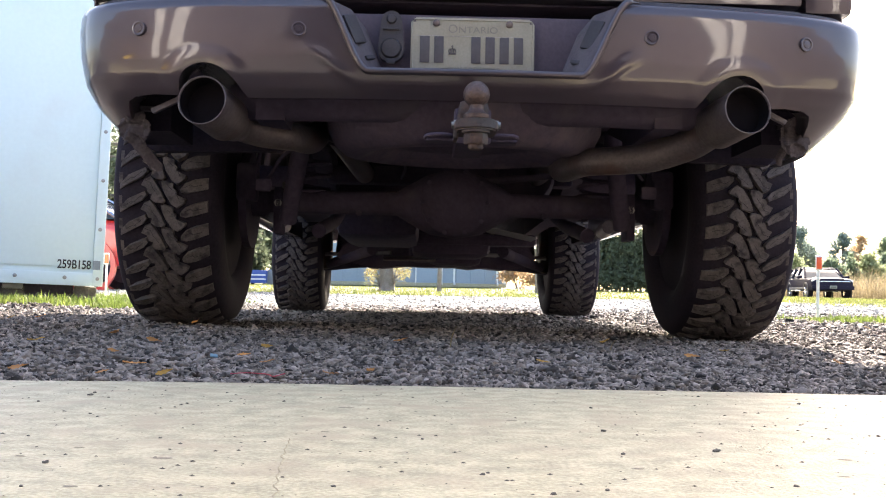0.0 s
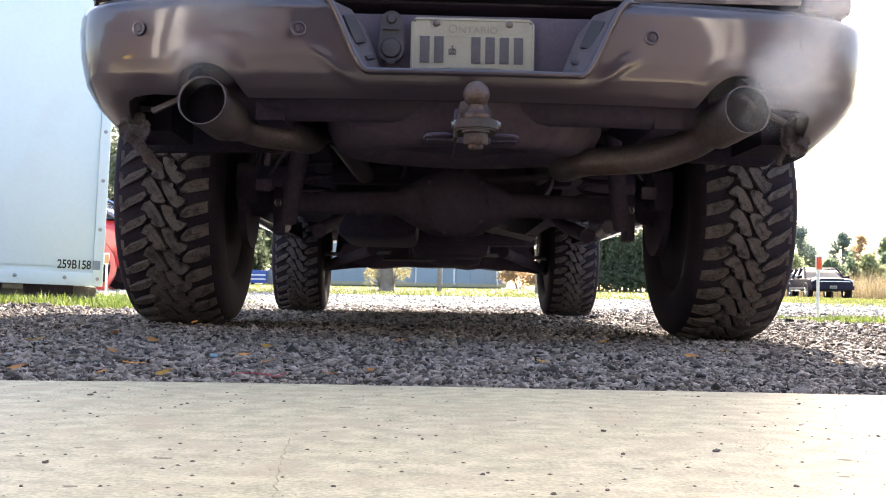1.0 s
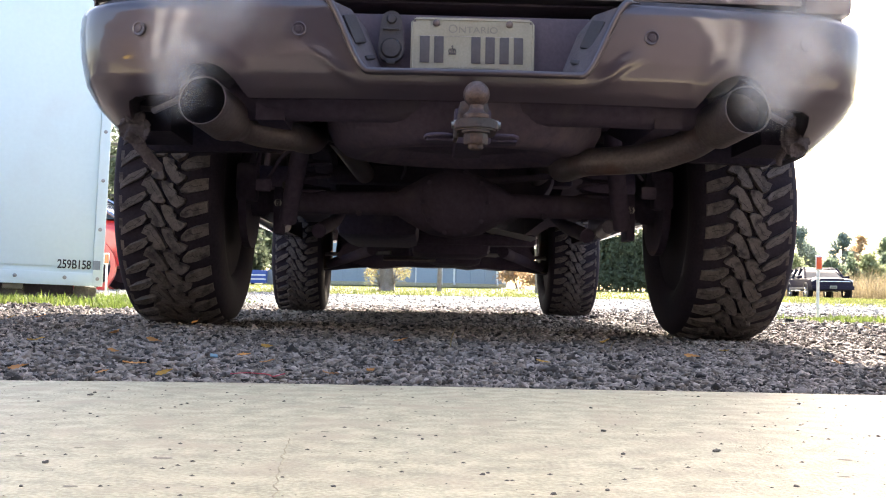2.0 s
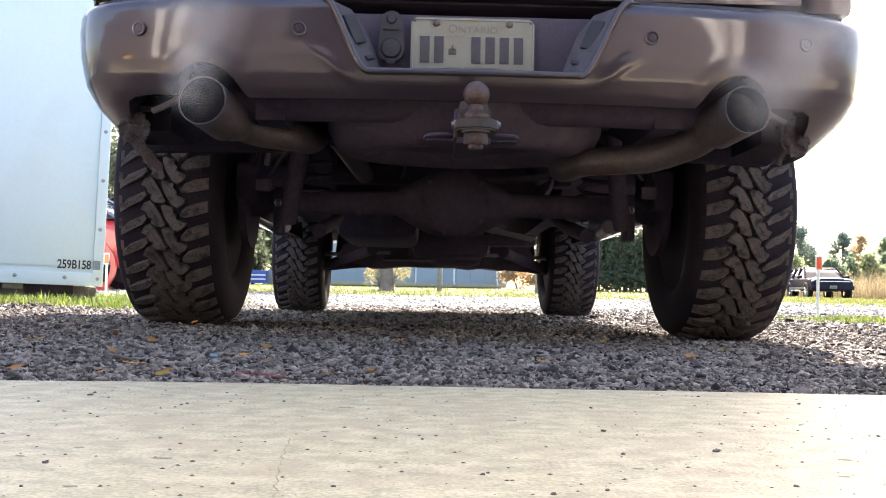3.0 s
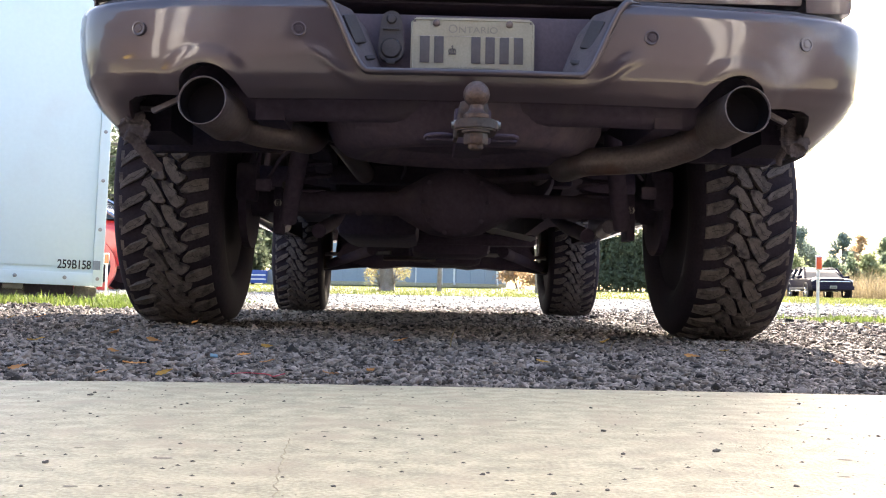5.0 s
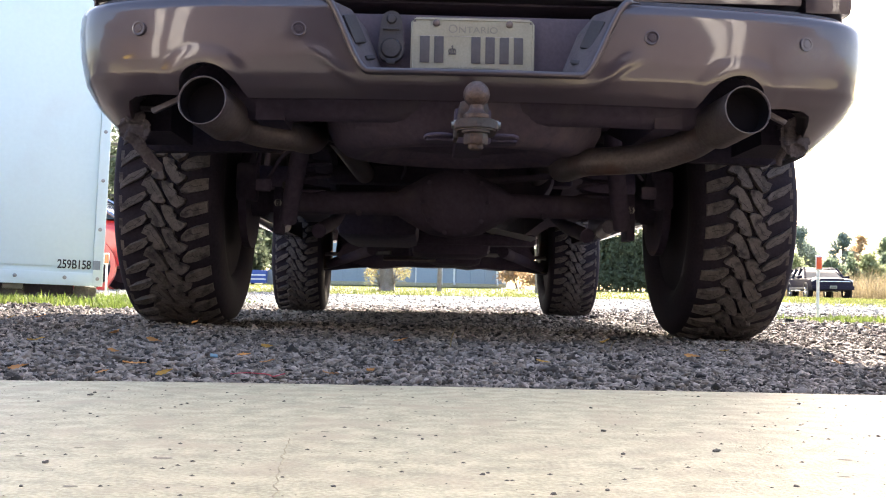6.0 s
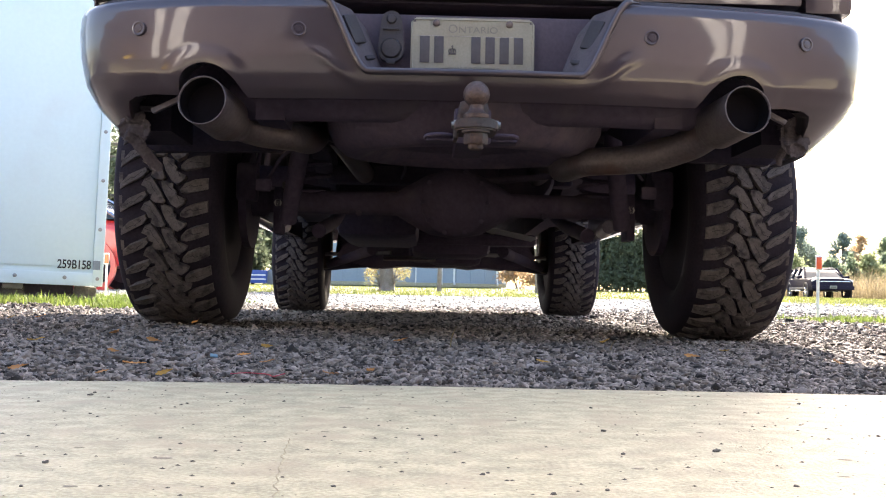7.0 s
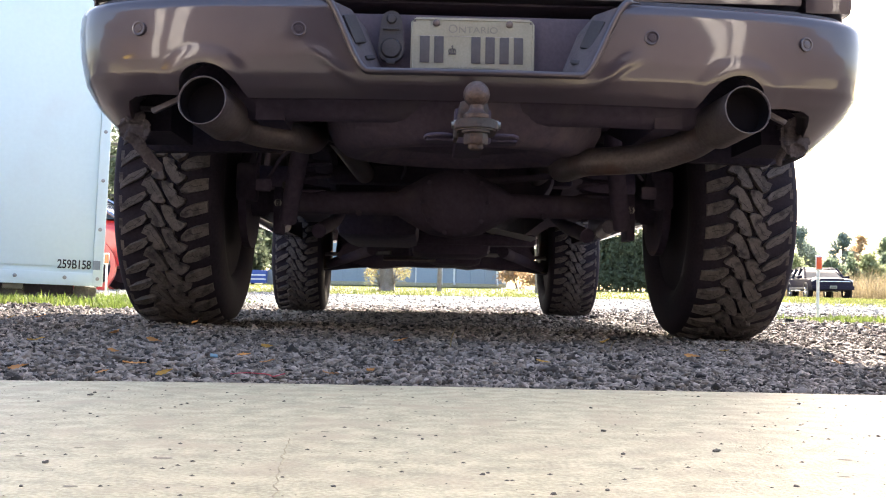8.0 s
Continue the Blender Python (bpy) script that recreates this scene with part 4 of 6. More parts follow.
def body_side(name, y0, y1, base, top, s, label=""):
    n = int((y1 - y0) / 0.02)
    loops = []
    hs = [0, 0.04, 0.2, 0.4, 0.6, 0.8, 0.94, 1.0]
    for h in hs:
        lp = []
        for i in range(n + 1):
            y = y0 + (y1 - y0) * i / n
            lo = arch_low(y, base)
            t = top(y) if callable(top) else top
            z = lo + (t - lo) * h
            flare = 0.030 * math.exp(-((z - lo) / 0.07) ** 2) if lo > base + 0.2 else 0
            x = 0.985 - 0.06 * step(1.0, 1.5, z) - 0.03 * (1 - step(0.5, 0.75, z)) + flare - (0.02 if h == 1 else 0)
            x -= 0.035 * step(-0.5, -0.8, y) + 0.10 * step(4.1, 4.58, y)
            lp.append((s * x, y, z))
        loops.append(lp)
    loops = [[(s * (abs(x) - 0.10), y, z) for x, y, z in loops[0]]] + loops + [[(s * (abs(x) - 0.16), y, z) for x, y, z in loops[-1]]]
    bm = rings(bmesh.new(), loops, closed=False)
    ob = part(name, bm, PAINT, truck, label, smooth=45)
    md = ob.modifiers.new("thickness", "SOLIDIFY")
    md.thickness, md.offset = 0.006, 0
    return ob


for s in (-1, 1):
    body_side("bed_side", -1.02, 0.98, 0.62, 1.42, s)
    body_side("cab_side", 1.0, 3.02, 0.47, 1.32, s)
    body_side("front_wing", 3.03, 4.56, 0.60, lambda y: 1.30 - 0.12 * step(3.2, 4.56, y), s)
    bm = bmesh.new()
    loops = []
    for i in range(19):
        a = 0.5 + (math.pi - 1.0) * i / 18
        loops.append([(s * 0.60, 0.56 * math.cos(a), TYRE_R + 0.06 + 0.54 * math.sin(a)), (s * 0.96, 0.56 * math.cos(a), TYRE_R + 0.06 + 0.54 * math.sin(a))])
    rings(bm, loops, closed=False)
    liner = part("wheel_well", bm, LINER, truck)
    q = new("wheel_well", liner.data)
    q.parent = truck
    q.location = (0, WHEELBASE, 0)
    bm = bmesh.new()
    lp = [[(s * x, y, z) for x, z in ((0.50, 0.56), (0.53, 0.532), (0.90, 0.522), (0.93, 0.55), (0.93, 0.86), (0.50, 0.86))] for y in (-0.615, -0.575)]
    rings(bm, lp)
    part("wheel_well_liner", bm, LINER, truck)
    tl = part("tail_lamp", bx((s * 0.915, -1.035, 1.22), (0.13, 0.05, 0.34), 0.02), CARRED, truck, "red tail lamp")
    part("rear_corner", bx((s * 0.900, -1.00, 0.945), (0.125, 0.14, 0.200), 0.02), PAINT, truck)
tg = part("tailgate", bx((0, -1.050, 1.135), (1.66, 0.055, 0.545), 0.012), PAINT, truck, "brown metallic tailgate")
part("handle", bx((0, -1.085, 1.28), (0.26, 0.02, 0.07), 0.01), PLASTIC, tg)
part("bed_floor", bx((0, -0.03, 0.885), (1.62, 1.98, 0.05), 0.01), BLACK, truck)
part("bed_front_wall", bx((0, 0.955, 1.14), (1.80, 0.05, 0.54), 0.01), PAINT, truck)
part("cab_floor", bx((0, 2.2, 0.64), (1.70, 2.4, 0.10), 0.02), BLACK, truck)
part("firewall", bx((0, 3.08, 0.92), (1.70, 0.05, 0.6), 0.01), BLACK, truck)
part("inner_wing_panel", bx((0, 4.3, 0.80), (1.60, 0.05, 0.36), 0.01), BLACK, truck)
# cab above the belt line
def cab_ring(z, y0, y1, hw):
    r = 0.10
    return [(-hw, y0 + r, z), (-hw + r, y0, z), (hw - r, y0, z), (hw, y0 + r, z), (hw, y1 - r, z), (hw - r, y1, z), (-hw + r, y1, z), (-hw, y1 - r, z)]


part("cab_windows", rings(bmesh.new(), [cab_ring(1.30, 1.02, 3.05, 0.93), cab_ring(1.78, 1.12, 2.42, 0.78)]), GLASS, truck, "dark tinted cab windows")
part("roof", rings(bmesh.new(), [cab_ring(1.77, 1.10, 2.45, 0.80), cab_ring(1.84, 1.14, 2.36, 0.77), cab_ring(1.88, 1.26, 2.2, 0.66)]), PAINT, truck)
for s in (-1, 1):
    for ya, yb in ((1.06, 1.14), (1.98, 1.86), (3.02, 2.42)):
        part("pillar", tube(bmesh.new(), [(s * 0.925, ya, 1.29), (s * 0.785, yb, 1.79)], 0.045, 8, 1), PAINT, truck)
    part("mirror", bx((s * 1.10, 2.85, 1.34), (0.18, 0.10, 0.24), 0.03), PLASTIC, truck)
    part("headlamp", bx((s * 0.72, 4.52, 1.02), (0.32, 0.12, 0.18), 0.03), LAMP, truck)
hood = [[(-0.90, y, z), (-0.55, y, z + 0.05), (0.55, y, z + 0.05), (0.90, y, z), (0.90, y, z - 0.06), (-0.90, y, z - 0.06)] for y, z in ((3.05, 1.31), (3.6, 1.28), (4.2, 1.22), (4.56, 1.12))]
part("hood", rings(bmesh.new(), hood), PAINT, truck)
part("grille", bx((0, 4.57, 0.98), (1.10, 0.06, 0.34), 0.03), CHROME, truck)
part("front_bumper", bx((0, 4.62, 0.66), (1.86, 0.18, 0.26), 0.06), PAINT, truck)
# ---- garage behind the apron ----
def build_garage():
    bm = bmesh.new()
    for c, s in (((-13.9, -2.6, 1.6), (24.2, 0.2, 3.2)), ((13.9, -2.6, 1.6), (24.2, 0.2, 3.2)), ((0, -2.6, 2.95), (3.6, 0.2, 0.5)), ((-3.2, -5.6, 1.6), (0.2, 5.8, 3.2)), ((3.2, -5.6, 1.6), (0.2, 5.8, 3.2)), ((0, -8.6, 1.6), (6.2, 0.2, 3.2))):
        box(bm, c, s)
    solid("wall_garage", bm, PANEL, "brown panelled garage wall with an open doorway", "wall", kind="structure")
    solid("ceiling", bx((0, -5.6, 3.28), (13, 6.4, 0.14)), PANEL, "brown garage ceiling over the open bay", "ceiling", kind="structure")
    for x, w in ((-3.62, 0.50), (-4.45, 0.42), (3.52, 0.26), (3.90, 0.30)):
        solid("trim", bx((x, -2.46, 1.6), (w, 0.08, 3.2), 0.005), WHITE, "white wall pilaster", "trim", kind="structure")
    cab = thing("storage_cabinet", "yellow metal cabinet standing against the garage wall", "cabinet", pose(-6.6, -2.24, 0))
    part("body", bx((0, 0, 0.50), (0.9, 0.45, 0.94), 0.01), YELLOW, cab)
    for x in (-0.222, 0.222):
        d = part("door", bx((x, 0.232, 0.50), (0.436, 0.02, 0.88), 0.006), YELLOW, cab)
        part("handle", bx((x * 0.25, 0.250, 0.55), (0.02, 0.02, 0.16), 0.005), STEEL, d)


build_garage()


# ---- white box trailer ----
def build_trailer():
    """Own space: x along the visible face, its far lower corner at the origin, the box going away in y."""
    m = Matrix.Translation((-2.765, 8.5, 0.148)) @ Matrix.Rotation(radians(1.4), 4, "Y") @ Matrix.Rotation(radians(23), 4, "Z")
    tr = thing("box_trailer", "white riveted box trailer propped on timber blocks", "trailer", m)
    lean = Matrix.Identity(4)
    lean[0][2] = 0.0
    L, D, Hh = 5.4, 2.2, 2.9

    def bar(name, c, s, bevel):
        b = bx(c, s, bevel)
        bmesh.ops.transform(b, matrix=lean, verts=b.verts[:])
        return part(name, b, ALU, tr)

    bar("body", (-L / 2 - 0.02, D / 2, Hh / 2 + 0.02), (L - 0.08, D - 0.02, Hh - 0.1), 0.01)
    for i in range(4):
        bar("panel", (-0.085 - 0.65 - i * 1.31, 0.003, Hh / 2 + 0.04), (1.305, 0.008, Hh - 0.22), 0.002)
    bar("bottom_rail", (-L / 2, -0.004, 0.052), (L, 0.024, 0.104), 0.004)
    bar("corner_post", (-0.038, -0.005, Hh / 2), (0.080, 0.030, Hh), 0.005)
    bar("corner_post", (-L + 0.038, -0.005, Hh / 2), (0.080, 0.030, Hh), 0.005)
    bar("top_rail", (-L / 2, -0.004, Hh - 0.05), (L, 0.024, 0.10), 0.004)
    bar("roof", (-L / 2, D / 2, Hh + 0.012), (L, D, 0.04), 0.01)
    rivet = lathe(bmesh.new(), [(0.016, 0), (0.014, -0.006), (0.006, -0.009), (0, -0.009)], 12, "y")
    rm = finish("rivet", rivet, STEEL)
    spots = [(-0.29, 0.062), (-0.66, 0.062), (-1.03, 0.062), (-1.4, 0.062), (-0.040, 0.06)] + [(-0.040, 0.46 + 0.40 * i) for i in range(6)]
    for x, z in spots:
        r = new("rivet", rm)
        r.parent = tr
        r.location = (x + lean[0][2] * z, -0.018, z)
    text("lettering", "259B158", 0.098, INK, tr, Matrix.Translation((-0.222, -0.0035, 0.166)) @ Matrix.Rotation(radians(90), 4, "X"), 0.0005, 0.74, "black unit lettering", 0.018)
    part("sticker", bx((-0.052, -0.0225, 0.170), (0.056, 0.004, 0.072)), GREYSQ, tr, "small grey square sticker")
    for x, y in ((-0.13, 0.10), (-0.67, 0.10)):
        part("foot", bx((x, y, -0.02), (0.15, 0.10, 0.05), 0.008), STEEL, tr)
    part("chassis", bx((-L / 2 - 0.1, D / 2 + 0.02, -0.065), (L - 0.22, D - 0.22, 0.16), 0.01), BLACK, tr)
    return tr


build_trailer()
for x, y in ((-2.925, 8.56), (-3.436, 8.367)):
    solid("timber_block", bx((0, 0, 0), (0.17, 0.14, 0.13), 0.012), WOOD, "weathered timber block under the trailer corner", "block", "trailer blocks", m=pose(x, y, ground_z(x, y) + 0.055, 2, 3, 23))


# ---- driveway marker stakes ----
def build_stake(x, y, h):
    z = ground_z(x, y)
    st = thing("marker_stake", "thin white driveway marker with an orange reflector", "stake", pose(x, y, z - 0.02, 0, 0.3, 4), "driveway markers")
    part("rod", tube(bmesh.new(), [(0, 0, 0), (0, 0, h)], 0.011, 10, 1), WHITE, st)
    part("reflector_plate", bx((0, -0.012, h - 0.035), (0.052, 0.010, 0.115), 0.005), WHITE, st)
    part("reflector", bx((0, -0.019, h - 0.037), (0.040, 0.008, 0.090), 0.003), ORANGE, st, "orange reflector")


build_stake(-3.375, 10.5, 0.44)
build_stake(2.89, 8.05, 0.49)


# ---- metal building across the road ----
def build_shed():
    z = 0.58
    sh = thing("metal_shed", "long blue-grey metal-clad shed with downpipes", "building", pose(-9.0, 45.0, z, 0, 0, 0.6))
    x0, x1, hh = 2.6, 11.68, 3.6
    part("wall", bx(((x0 + x1) / 2, 4, hh / 2), (x1 - x0, 8, hh), 0.01), SIDING, sh)
    rib = finish("rib", bx((0, -0.02, hh / 2 + 0.1), (0.05, 0.05, hh - 0.2), 0.012), SIDING)
    x = x0 + 0.3
    while x < x1:
        r = new("rib", rib)
        r.parent = sh
        r.location = (x, 0, 0)
        x += 0.61
    part("foundation", bx(((x0 + x1) / 2, -0.04, 0.06), (x1 - x0 + 0.1, 0.14, 0.16), 0.01), CONCRETE, sh)
    part("corner_trim", bx((x1 + 0.02, -0.03, hh / 2), (0.16, 0.12, hh), 0.01), WHITE, sh)
    for x in (8.95, 9.5, 11.35):
        part("downpipe", tube(bmesh.new(), [(x, -0.09, hh), (x, -0.09, 0.25), (x + 0.02, -0.30, 0.10)], 0.05, 8, 1), WHITE, sh)
    part("roof", rings(bmesh.new(), [[(x, -0.5, hh), (x, 4, hh + 1.4), (x, 8.5, hh), (x, 8.5, hh - 0.1), (x, 4, hh + 1.28), (x, -0.5, hh - 0.1)] for x in (x0 - 0.4, x1 + 0.4)]), ROOF, sh)
    fr = part("door", bx((8.35, -0.04, 1.1), (1.0, 0.06, 2.1), 0.01), SIDING, sh)
    for dx in (-0.5, 0.5):
        part("door_frame", bx((8.35 + dx, -0.07, 1.1), (0.06, 0.08, 2.14), 0.01), WHITE, fr)


build_shed()


# ---- vegetation ----
def leaf_cloud(rng, lumps, count, size, flat=0.0):
    """Small leaf quads scattered in and over rounded lumps (centre, radius)."""
    vol = np.array([max(r) ** 2.2 for c, r in lumps])
    pick = rng.choice(len(lumps), count, p=vol / vol.sum())
    d = rng.normal(size=(count, 3))
    d /= np.linalg.norm(d, axis=1)[:, None]
    rad = rng.uniform(0.25, 1.0, count) ** 0.5 * (1 + 0.30 * rng.normal(size=count))
    c = np.array([l[0] for l in lumps])[pick] + d * rad[:, None] * np.array([l[1] for l in lumps])[pick]
    a = rng.normal(size=(count, 3))
    a /= np.linalg.norm(a, axis=1)[:, None]
    b = np.cross(a, d + 0.3 * rng.normal(size=(count, 3)))
    b /= np.linalg.norm(b, axis=1)[:, None] + 1e-9
    s = size * rng.uniform(0.6, 1.4, count)[:, None]
    q = np.stack([c - a * s, c + b * s * 0.55, c + a * s, c - b * s * 0.55], 1).reshape(-1, 3)
    f = np.arange(count * 4).reshape(-1, 4)
    return q, f


def cloud_part(name, rng, lumps, count, size, material, parent, label=""):
    q, f = leaf_cloud(rng, lumps, count, size)
    me = bpy.data.meshes.new(name)
    me.from_pydata(q.tolist(), [], f.tolist())
    me.materials.append(material)
    ob = new(name, me)
    ob.parent = parent
    return tagged(ob, label)


def build_tree(x, y, h, w, leaf, seed, label, conifer=False, count=5000, size=0.16, bare=0.22):
    rng = np.random.default_rng(seed)
    z = ground_z(x, y)
    t = thing("tree", label, "tree", pose(x, y, z - 0.05))
    bm = bmesh.new()
    lean = rng.uniform(-0.03, 0.03, 2) * h
    top = (lean[0], lean[1], h * 0.9)
    tube(bm, [(0, 0, 0), (lean[0] * 0.3, lean[1] * 0.3, h * 0.4), top], [0.028 * h, 0.019 * h, 0.004 * h], 10, 4)
    lumps = []
    if conifer:
        for i in range(15):
            f = bare + (0.98 - bare) * i / 14
            r = w * (1.04 - f) ** 0.75 * rng.uniform(0.8, 1.15)
            for k in range(5):
                a = rng.uniform(0, math.tau)
                tip = (r * 0.62 * math.cos(a), r * 0.62 * math.sin(a), h * f)
                lumps.append((tip, (r * 0.48, r * 0.48, h * 0.045)))
                tube(bm, [(lean[0] * f, lean[1] * f, h * f), tip], [0.006 * h, 0.002 * h], 5, 1)
    else:
        for i in range(44):
            f = rng.uniform(bare + 0.06, 0.97)
            prof = math.sin(math.pi * min(1, (f - bare) / (1.02 - bare)) ** 0.75)
            a = rng.uniform(0, math.tau)
            rr = w * prof * rng.uniform(0.25, 0.95)
            tip = (lean[0] * f + rr * math.cos(a), lean[1] * f + rr * math.sin(a), h * f)
            sz = w * rng.uniform(0.13, 0.36)
            lumps.append((tip, (sz, sz, sz * rng.uniform(0.7, 1.15))))
            g = max(0.12, f - rng.uniform(0.15, 0.3))
            tube(bm, [(lean[0] * g, lean[1] * g, h * g), ((lean[0] * g + tip[0]) / 2, (lean[1] * g + tip[1]) / 2, h * (g + f) / 2 - 0.02 * h), tip], [0.010 * h, 0.006 * h, 0.002 * h], 6, 3)
    part("trunk", bm, BARK, t)
    cloud_part("crown", rng, lumps, count, size, leaf, t)
    return t


# woodland edge beyond the parked car
k = 0
for x, y, h, w, leaf, con, lab in (
        (34.1, 100, 6.9, 2.3, LEAF_DARK, False, "dark green tree at the field edge"), (35.6, 102, 5.2, 2.2, LEAF_MID, False, "green tree at the field edge"),
        (36.8, 104, 4.4, 2.0, LEAF_PALE, False, "pale green tree at the field edge"), (38.2, 100, 6.5, 1.9, LEAF_DARK, False, "tall dark green tree at the field edge"),
        (40.4, 101, 6.5, 2.1, LEAF_RUST, False, "russet half-bare autumn tree"), (42.0, 99, 5.8, 2.2, LEAF_MID, False, "green tree with dense crown"),
        (44.5, 102, 6.2, 2.6, LEAF_DARK, False, "dark green tree at the field edge"), (48.0, 104, 6.6, 3.0, LEAF_MID, False, "green tree at the field edge"),
        (31.4, 101, 6.4, 2.6, LEAF_MID, False, "green tree at the field edge"), (31.6, 85, 3.0, 1.7, LEAF_MID, False, "low green tree in the meadow"),
        (33.6, 86, 3.7, 1.6, LEAF_MID, True, "young green conifer in the meadow"), (35.2, 86, 3.5, 1.8, LEAF_PALE, False, "pale shrubby tree in the meadow"),
        (28.4, 86, 3.6, 2.2, LEAF_PALE, False, "pale shrubby tree in the meadow"), (37.4, 88, 3.8, 1.9, LEAF_MID, False, "low green tree in the meadow"), (26.0, 96, 5.0, 2.6, LEAF_MID, False, "green tree at the field edge"),
        (-11.6, 58, 7.0, 2.8, LEAF_MID, False, "green broadleaf tree beyond the lawn"), (-9.3, 62, 7.4, 3.0, LEAF_DARK, False, "dark green tree beyond the lawn"), (-10.2, 50, 3.0, 2.0, LEAF_MID, False, "low green bush tree beyond the lawn"),
        (-12.6, 40, 7.5, 3.2, LEAF_DARK, True, "dense dark conifer beside the shed"), (-14.6, 44, 7.5, 3.2, LEAF_DARK, True, "dense dark conifer beside the shed"),
        (-16.6, 56, 10.5, 3.4, LEAF_DARK, True, "tall dark conifer behind the parked car"), (-20.5, 60, 11.0, 3.6, LEAF_DARK, True, "tall dark conifer behind the parked car"),
        (-13.6, 62, 10.0, 3.4, LEAF_MID, False, "green broadleaf tree behind the shed"), (-24, 55, 10.0, 3.4, LEAF_MID, False, "green broadleaf tree behind the trailer")):
    k += 1
    # trees on the left take the darker green, not the hazed ones
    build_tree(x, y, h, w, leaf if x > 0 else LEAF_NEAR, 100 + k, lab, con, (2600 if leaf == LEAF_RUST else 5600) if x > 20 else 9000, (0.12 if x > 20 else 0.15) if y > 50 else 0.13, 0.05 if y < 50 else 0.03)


def build_shoots_tree():
    """The old trunk at the lawn's edge, with yellow shoots at its foot."""
    x, y = -1.34, 25.0
    t = thing("tree", "thick grey trunk with yellow shoots at its foot", "tree", pose(x, y, ground_z(x, y) - 0.04))
    bm = bmesh.new()
    tube(bm, [(0, 0, 0), (0.01, 0, 0.15), (0.0, 0, 1.0), (0.05, 0, 3.0), (0.0, 0, 5.5)], [0.24, 0.185, 0.165, 0.14, 0.06], 16, 4)
    rng = np.random.default_rng(5)
    lumps = []
    for i in range(14):
        a = rng.uniform(0, math.tau)
        e = (1.7 * math.cos(a) * rng.uniform(0.4, 1), 1.7 * math.sin(a) * rng.uniform(0.4, 1), rng.uniform(3.4, 6.2))
        tube(bm, [(0.03, 0, rng.uniform(2.2, 3.6)), (e[0] / 2, e[1] / 2, e[2] - 0.7), e], [0.06, 0.04, 0.01], 6, 3)
        lumps.append((e, (0.75, 0.75, 0.55)))
    part("trunk", bm, BARK, t)
    cloud_part("crown", rng, lumps, 5000, 0.07, LEAF_PALE, t)
    bm = bmesh.new()
    lumps = []
    for i in range(34):
        s = -1 if i % 2 else 1
        ex = (s * rng.uniform(0.22, 0.62), rng.uniform(-0.35, 0.2), rng.uniform(0.25, 0.72))
        tube(bm, [(s * 0.14, -0.05, 0.0), (s * 0.2, ex[1] / 2, ex[2] * 0.6), ex], [0.010, 0.007, 0.003], 5, 2)
        lumps.append(((ex[0] * 0.9, ex[1], ex[2] * 0.85), (0.07, 0.08, 0.16)))
    part("shoots", bm, BARK, t)
    cloud_part("shoot_leaves", rng, lumps, 900, 0.024, LEAF_GOLD, t, "yellow leaves on young shoots")


build_shoots_tree()
for x, y, r, h in ((-0.08, 26.0, 0.055, 2.4), (2.45, 27, 0.075, 2.6), (-3.75, 24, 0.09, 3.0)):
    t = build_tree(x, y, h, 0.8, LEAF_PALE, int(y * 10), "slender young tree on the lawn", False, 1400, 0.05, 0.5)


def build_hedge():
    x, y = 6.1, 38.0
    h = thing("hedge", "dense dark cedar hedge behind the lawn", "hedge", pose(x, y, ground_z(x, y)))
    rng = np.random.default_rng(9)
    lumps = []
    for i in range(13):
        px = -1.6 + 0.30 * i
        lumps.append(((px, rng.uniform(-0.2, 0.2), 0.55), (0.34, 0.5, 0.6)))
        lumps.append(((px, rng.uniform(-0.2, 0.2), 1.45), (0.30, 0.45, 0.8)))
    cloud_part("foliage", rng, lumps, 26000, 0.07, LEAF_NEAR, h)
    bm = bmesh.new()
    for i in range(13):
        tube(bm, [(-1.6 + 0.3 * i, 0, 0), (-1.6 + 0.3 * i, 0, 1.9)], [0.05, 0.015], 6, 1)
    part("stems", bm, BARK, h)


build_hedge()


def blades(name, spots, hmin, hmax, material, label, seed, width=0.004, lean=0.35):
    """Grass: one bent three-sided blade for each spot."""
    rng = np.random.default_rng(seed)
    V, Fc = [], []
    for x, y in spots:
        z = ground_z(x, y) - 0.012
        h = rng.uniform(hmin, hmax) * (0.55 + 0.9 * max(0.0, 0.5 + noise.noise(Vector((x * 1.7, y * 1.7, seed)))) + (0.7 if rng.uniform() < 0.04 else 0))
        a = rng.uniform(0, math.tau)
        dx, dy = math.cos(a), math.sin(a)
        l = h * rng.uniform(0.1, 2 * lean)
        w = width * rng.uniform(0.7, 1.3)
        i = len(V)
        V += [(x - dy * w, y + dx * w, z), (x + dy * w, y - dx * w, z), (x + dx * l * 0.35 - dy * w * 0.8, y + dy * l * 0.35 + dx * w * 0.8, z + h * 0.6), (x + dx * l * 0.35 + dy * w * 0.8, y + dy * l * 0.35 - dx * w * 0.8, z + h * 0.6), (x + dx * l, y + dy * l, z + h)]
        Fc += [(i, i + 1, i + 3, i + 2), (i + 2, i + 3, i + 4)]
    return bulk(name, V, Fc, material, label, "grass")


